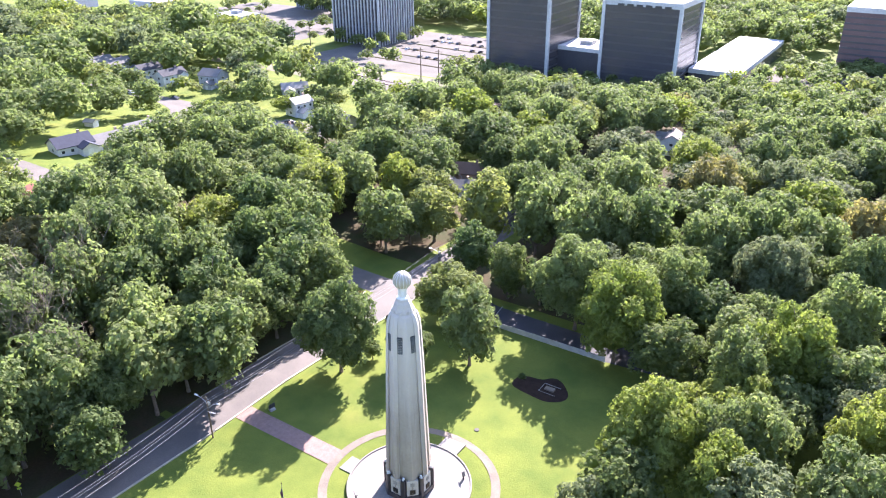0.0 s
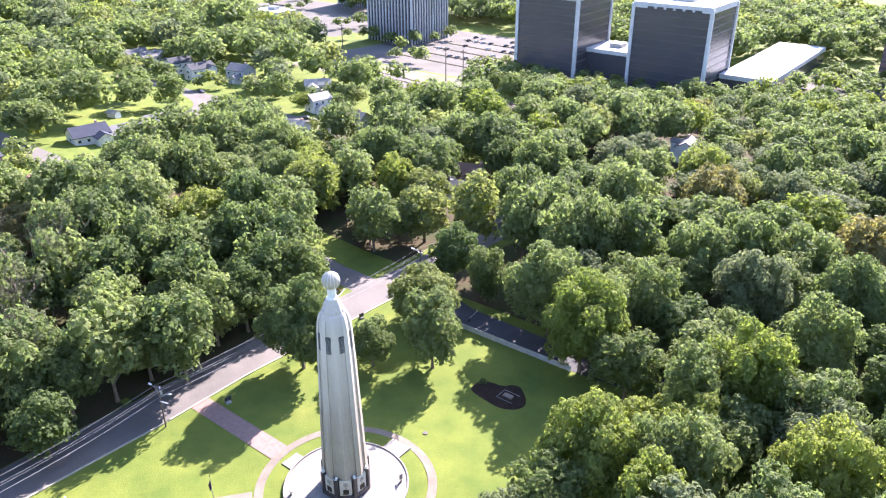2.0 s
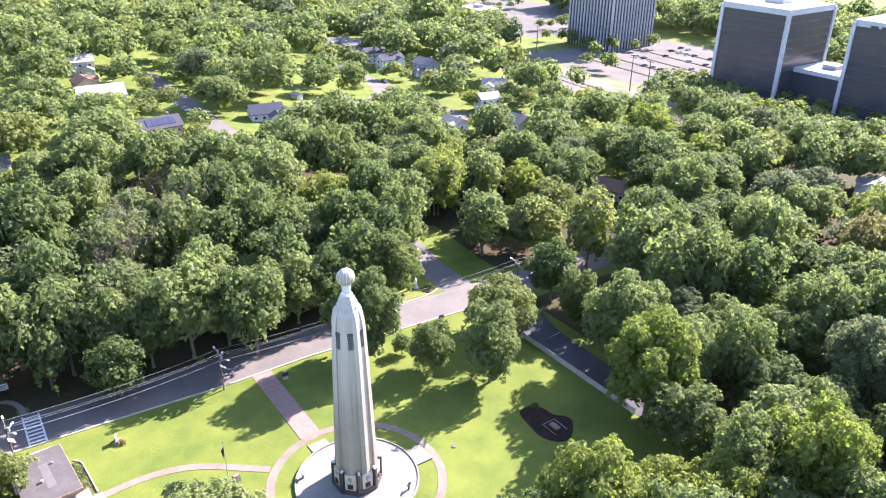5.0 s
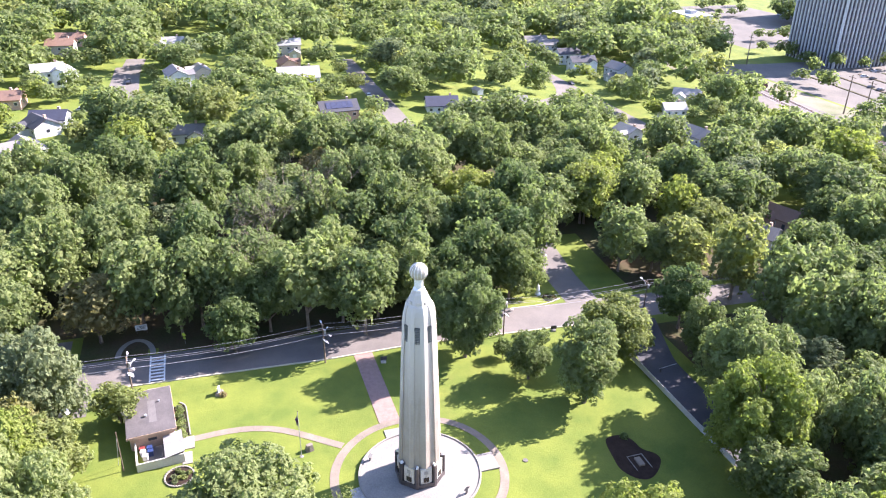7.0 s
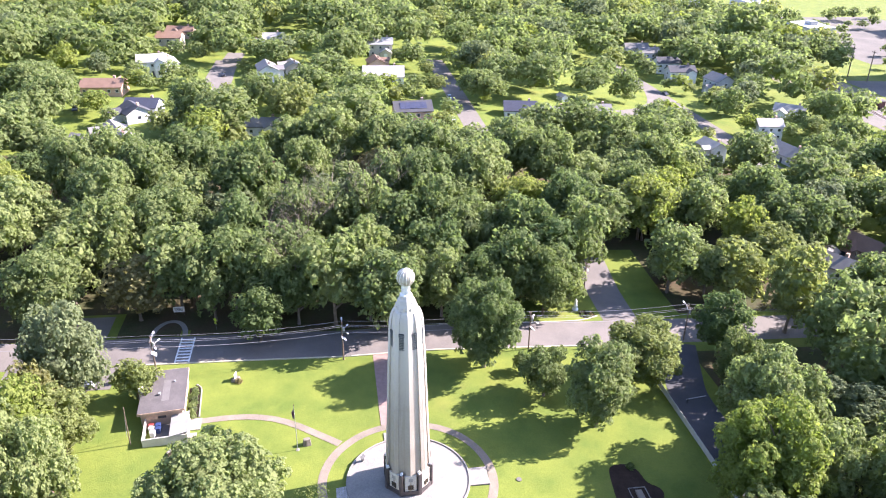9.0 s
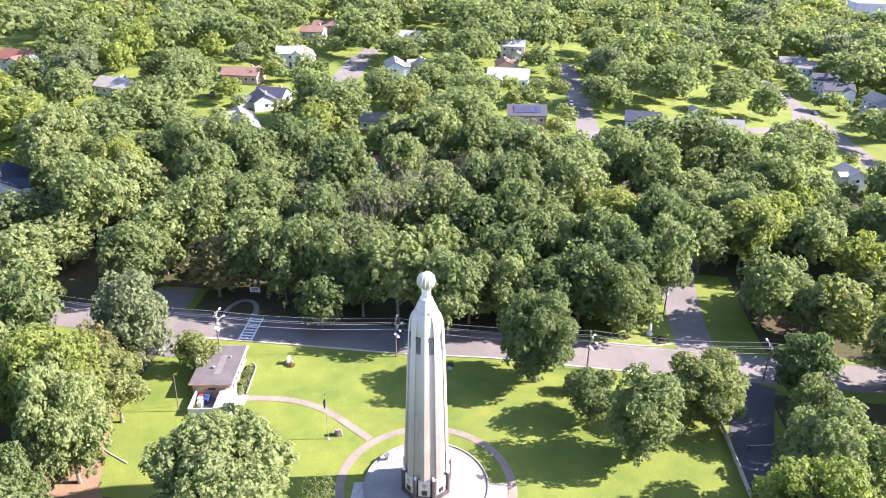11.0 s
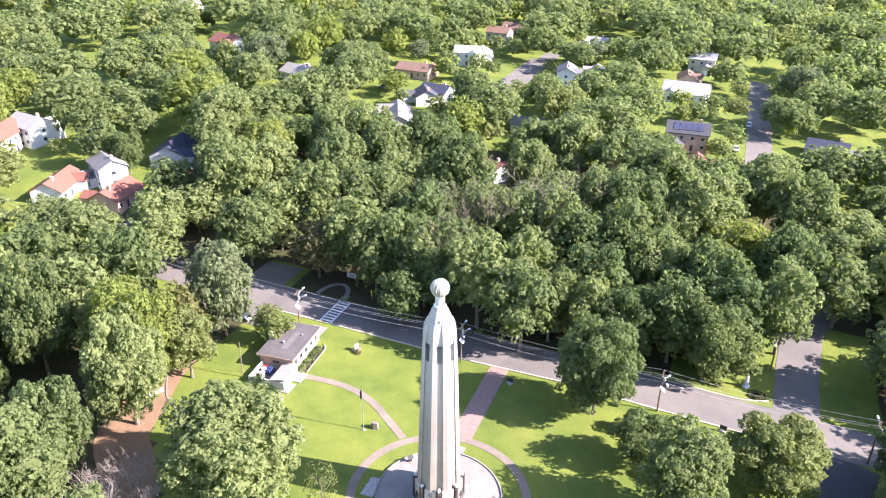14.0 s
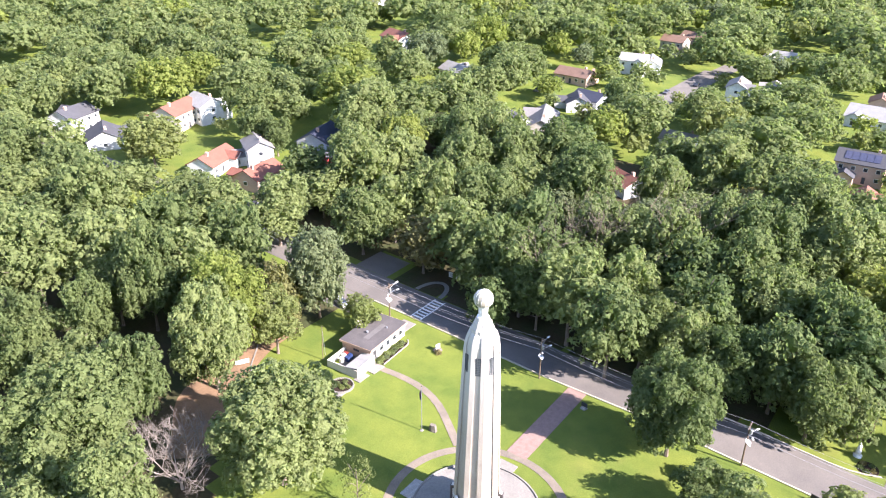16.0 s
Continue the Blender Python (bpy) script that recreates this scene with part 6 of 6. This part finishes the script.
for x, y, h, w, tone in (
    (-4, 257.3, 19.4, 26.5, 'g'), (17.4, 262.1, 18.1, 24.2, 'g'), (37.3, 254.4, 18.1, 21.3, 'g'), (-33.5, 190.2, 18.1, 18.6, 's'), (31, 228.1, 18.1, 22.2, 'g'), (-15.4, 223, 18.1, 20.1, 'g'),
    (-92.4, 84.6, 18.1, 16.1, 'g'), (-124.3, 94, 18.1, 17.8, 'g'),
):
    tree(x, y, h, w, tone, 'in a house garden')
for x, y, h, w, tone in (
    (-51, -19, 18.5, 12.5, 'd'), (-51, -3, 18.5, 12.5, 'g'), (-51, 5, 18.5, 12.5, 'd'), (-51, 13, 18.5, 12.5, 'g'), (-51, 21, 18.5, 12.5, 'd'), (-51, 37, 18.5, 12.5, 'd'),
):
    tree(x, y, h, w, tone, 'at the wood edge along the road', True)
for x, y, h, w, tone in (
    (-26.6, -48, 9.0, 8.4, 'y'),
):
    tree(x, y, h, w, tone, 'beside the museum', True)
for x, y, h, w, tone in (
    (-80, 50, 17, 13, 'd'), (-83, 63, 18, 14, 'g'), (-88, 75, 19, 15, 'y'), (-63.4, 74, 9.5, 9.5, 's'), (-70, 80, 14, 11, 'g'),
):
    tree(x, y, h, w, tone, 'round the side drive')
tree(-16, -60.5, 17, 8.5, 'r', 'beside the lay-by')
tree(-82, -134.5, 17, 10, 'g', 'between the houses', True)
tree(-92, -169.8, 12, 5, 'd', 'between the houses', True)
bare_tree(25.4, -39.4, 12.6, 22, "pale leafless dead tree at the park edge", 3, 8, 4)
bare_tree(-57.0, -22.5, 24, 11, "grey leafless dead tree in the wood across the road", 4, 4, 3, BARK)
bare_tree(-83.0, -3.0, 25, 12, "grey leafless dead tree in the wood across the road", 6, 4, 3, BARK)
bare_tree(-73.5, -17.0, 23, 11, "grey leafless dead tree in the wood across the road", 8, 4, 3, BARK)

# ---- the rest of the woods ----
# plan rectangles kept free: lawns, roads, streets, car parks
CLEAR = [(-50, 26, -48, 57), (-50, -36, -230, 200), (-82, -48, 48, 78), (-40, 12, 53, 64), (-319.7, -192.05, 290.8, 444.3), (-308.3, -155.05, 238.6, 290.8),
         (-347.5, -66.15, 333.3, 413.2), (-72.3, -43.15, 382.1, 496.2), (-13.95, 69.3, 459.9, 522.1), (-419.5, -315.5, 302.6, 345.8), (-62, -28, -75, -54), (-45.35, 58.9, 337.5, 360.3),
         (-503.75, -347.5, 340.6, 439.2), (-716.25, -488.8, 272.8, 366.5), (-30.05, -12.05, 188, 210.2), (0, 22, -66, -44), (22, 32, -84, -71), (1, 13, -90, -79), (-45, 75, 392, 460), (-186, -34, 300, 345), (-68, -27, 340, 478)]
# gardens and street verges, where only small trees stand
GARDENS = [(-298.8, -155.55, 32.6, 57.95), (-288.1, -193.1, -65.95, -53.15), (-333.2, -149.4, 145.9, 160.85), (-185.65, -164.1, 24.35, 57.35), (-200.05, -177.6, 73.35, 94.3),
           (-159.9, -141.35, -108.25, -96), (-101.45, -56.4, -131.75, -114.15), (-188.85, -139.35, 140.7, 164.95), (-169.65, -145.45, 36.7, 63.4), (-270.55, -211, -72.2, -42.95),
           (-283.6, -226.95, 144.65, 192), (-213.45, -176.6, 86.8, 109.45), (-296.4, -266, -75.1, -51.65)]
STREETS = [[(-293.7, 44.7), (-146.6, 45.8)], [(-283.8, -58.9), (-193.2, -60.3)], [(-328.5, 153.3), (-149.5, 153.6)], [(-211.1, -65.4), (-233.6, -55.8), (-266.4, -57.2), (-301.2, -55.1)],
           [(-149.2, 149.4), (-171.7, 159.8), (-185.6, 157.7)], [(-263.8, 153.3), (-235.7, 144.7), (-221, 129.2), (-210.9, 102.6), (-208, 83.2)]]


def inside(x, y, plots):
    return any(a < x < b and c < y < d for a, b, c, d in plots)


def is_clear(x, y):
    return inside(x, y, CLEAR)


def on_street(x, y, room):
    for way in STREETS:
        for a, b in zip(way, way[1:]):
            a, d = Vector(a), Vector(b) - Vector(a)
            u = min(1, max(0, (Vector((x, y)) - a).dot(d) / d.length_squared))
            if (a + d * u - Vector((x, y))).length < room:
                return True
    return False


def is_wood(x, y):
    """Where the crowns close to one canopy."""
    return (x > -105 and 62 < y < 318) or (-150 < x < -50 and -120 < y < 48) or (x > -50 and y < -56) or (x > 24 and 12 < y < 66) or y > 425 or (x < -300 and y > 185)


rng = np.random.default_rng(5)
filled = []
cells = {}
for x, y, r in planted:
    cells.setdefault((int(x // 20), int(y // 20)), []).append((x, y, r))
for i in range(-88, 18):
    for j in range(-78, 96):
        x, y = (i + 0.5 * (j % 2)) * 7.6 + rng.uniform(-2.8, 2.8), j * 6.8 + rng.uniform(-2.8, 2.8)
        pick = rng.uniform()
        dist = math.hypot(x - 80, y + 10)
        way = math.degrees(math.atan2(y + 10, x - 80)) % 360
        if dist > 690 or not 88 < way < 251 or dist < 78 or is_clear(x, y):
            continue
        garden = inside(x, y, GARDENS)
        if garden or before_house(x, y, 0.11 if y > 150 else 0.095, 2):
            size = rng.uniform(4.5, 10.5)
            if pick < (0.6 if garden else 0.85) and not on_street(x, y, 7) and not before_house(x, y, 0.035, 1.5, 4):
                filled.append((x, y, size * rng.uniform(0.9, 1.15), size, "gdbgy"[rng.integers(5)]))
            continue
        wood = is_wood(x, y)
        if pick > (0.97 if wood else 0.86) or (not wood and dist > 180 and noise.noise((x * 0.02, y * 0.02, 3)) < -0.2):
            continue
        wide = rng.uniform(11, 23) if wood else rng.uniform(10, 22)
        if dist > 380:
            wide += 2.5
        high = 7.5 + wide * rng.uniform(0.5, 0.75)
        if math.hypot(x, y) < 120 and any(is_clear(x + 0.38 * wide * a, y + 0.38 * wide * b) for a, b in ((1, 0), (-1, 0), (0, 1), (0, -1))):
            continue
        cell = (int(x // 20), int(y // 20))
        near = [q for a in (-1, 0, 1) for b in (-1, 0, 1) for q in cells.get((cell[0] + a, cell[1] + b), ())]
        if any(math.hypot(x - a, y - b) < (0.68 if wood else 0.78) * (r + wide / 2) for a, b, r in near):
            continue
        cells.setdefault(cell, []).append((x, y, wide / 2))
        filled.append((x, y, high, wide, "gggdgbgsgyg"[rng.integers(11)]))
for i, (x, y, h, w, tone) in enumerate(filled):
    if math.hypot(x - 85, y) < OBJECT_REACH:
        tree(x, y, h, w, tone, "among the houses and woods")
    else:
        far_tree(x, y, h, w, tone, i)
for i, (x, y) in enumerate([(-330, 338), (-318, 342), (-306, 340), (-294, 341), (-286, 338), (-272, 345), (-271, 366), (-271, 384), (-262, 318), (-250, 300), (-238, 304), (-226, 296), (-180, 314), (-170, 312), (-156, 312), (-142, 313), (-128, 322), (-118, 320), (-108, 322), (-94, 322), (-80, 322)]):
    far_tree(x, y, 8 + 2 * (i % 3), 7 + 2 * (i % 2), "d", i)
for i in range(70):
    x, y = rng.uniform(-28, 76), rng.uniform(386, 443)
    size = rng.uniform(5, 10)
    far_tree(x, y, size, size, "gdg"[i % 3], i)
for i in range(60):
    x, y = rng.uniform(-520, -350), rng.uniform(352, 465)
    size = rng.uniform(6, 13)
    if noise.noise((x * 0.03, y * 0.03, 7)) > -0.1:
        far_tree(x, y, size, size, "gdg"[i % 3], i)
for tone, (vs, fs, _) in far.items():
    if vs:
        tagged(new("far_woods", quad_mesh("far_woods", np.concatenate(vs), np.concatenate(fs), LEAVES[tone])), LOOKS[tone].replace("tree", "woods") + " between far houses and offices", "woods", "", "stuff")
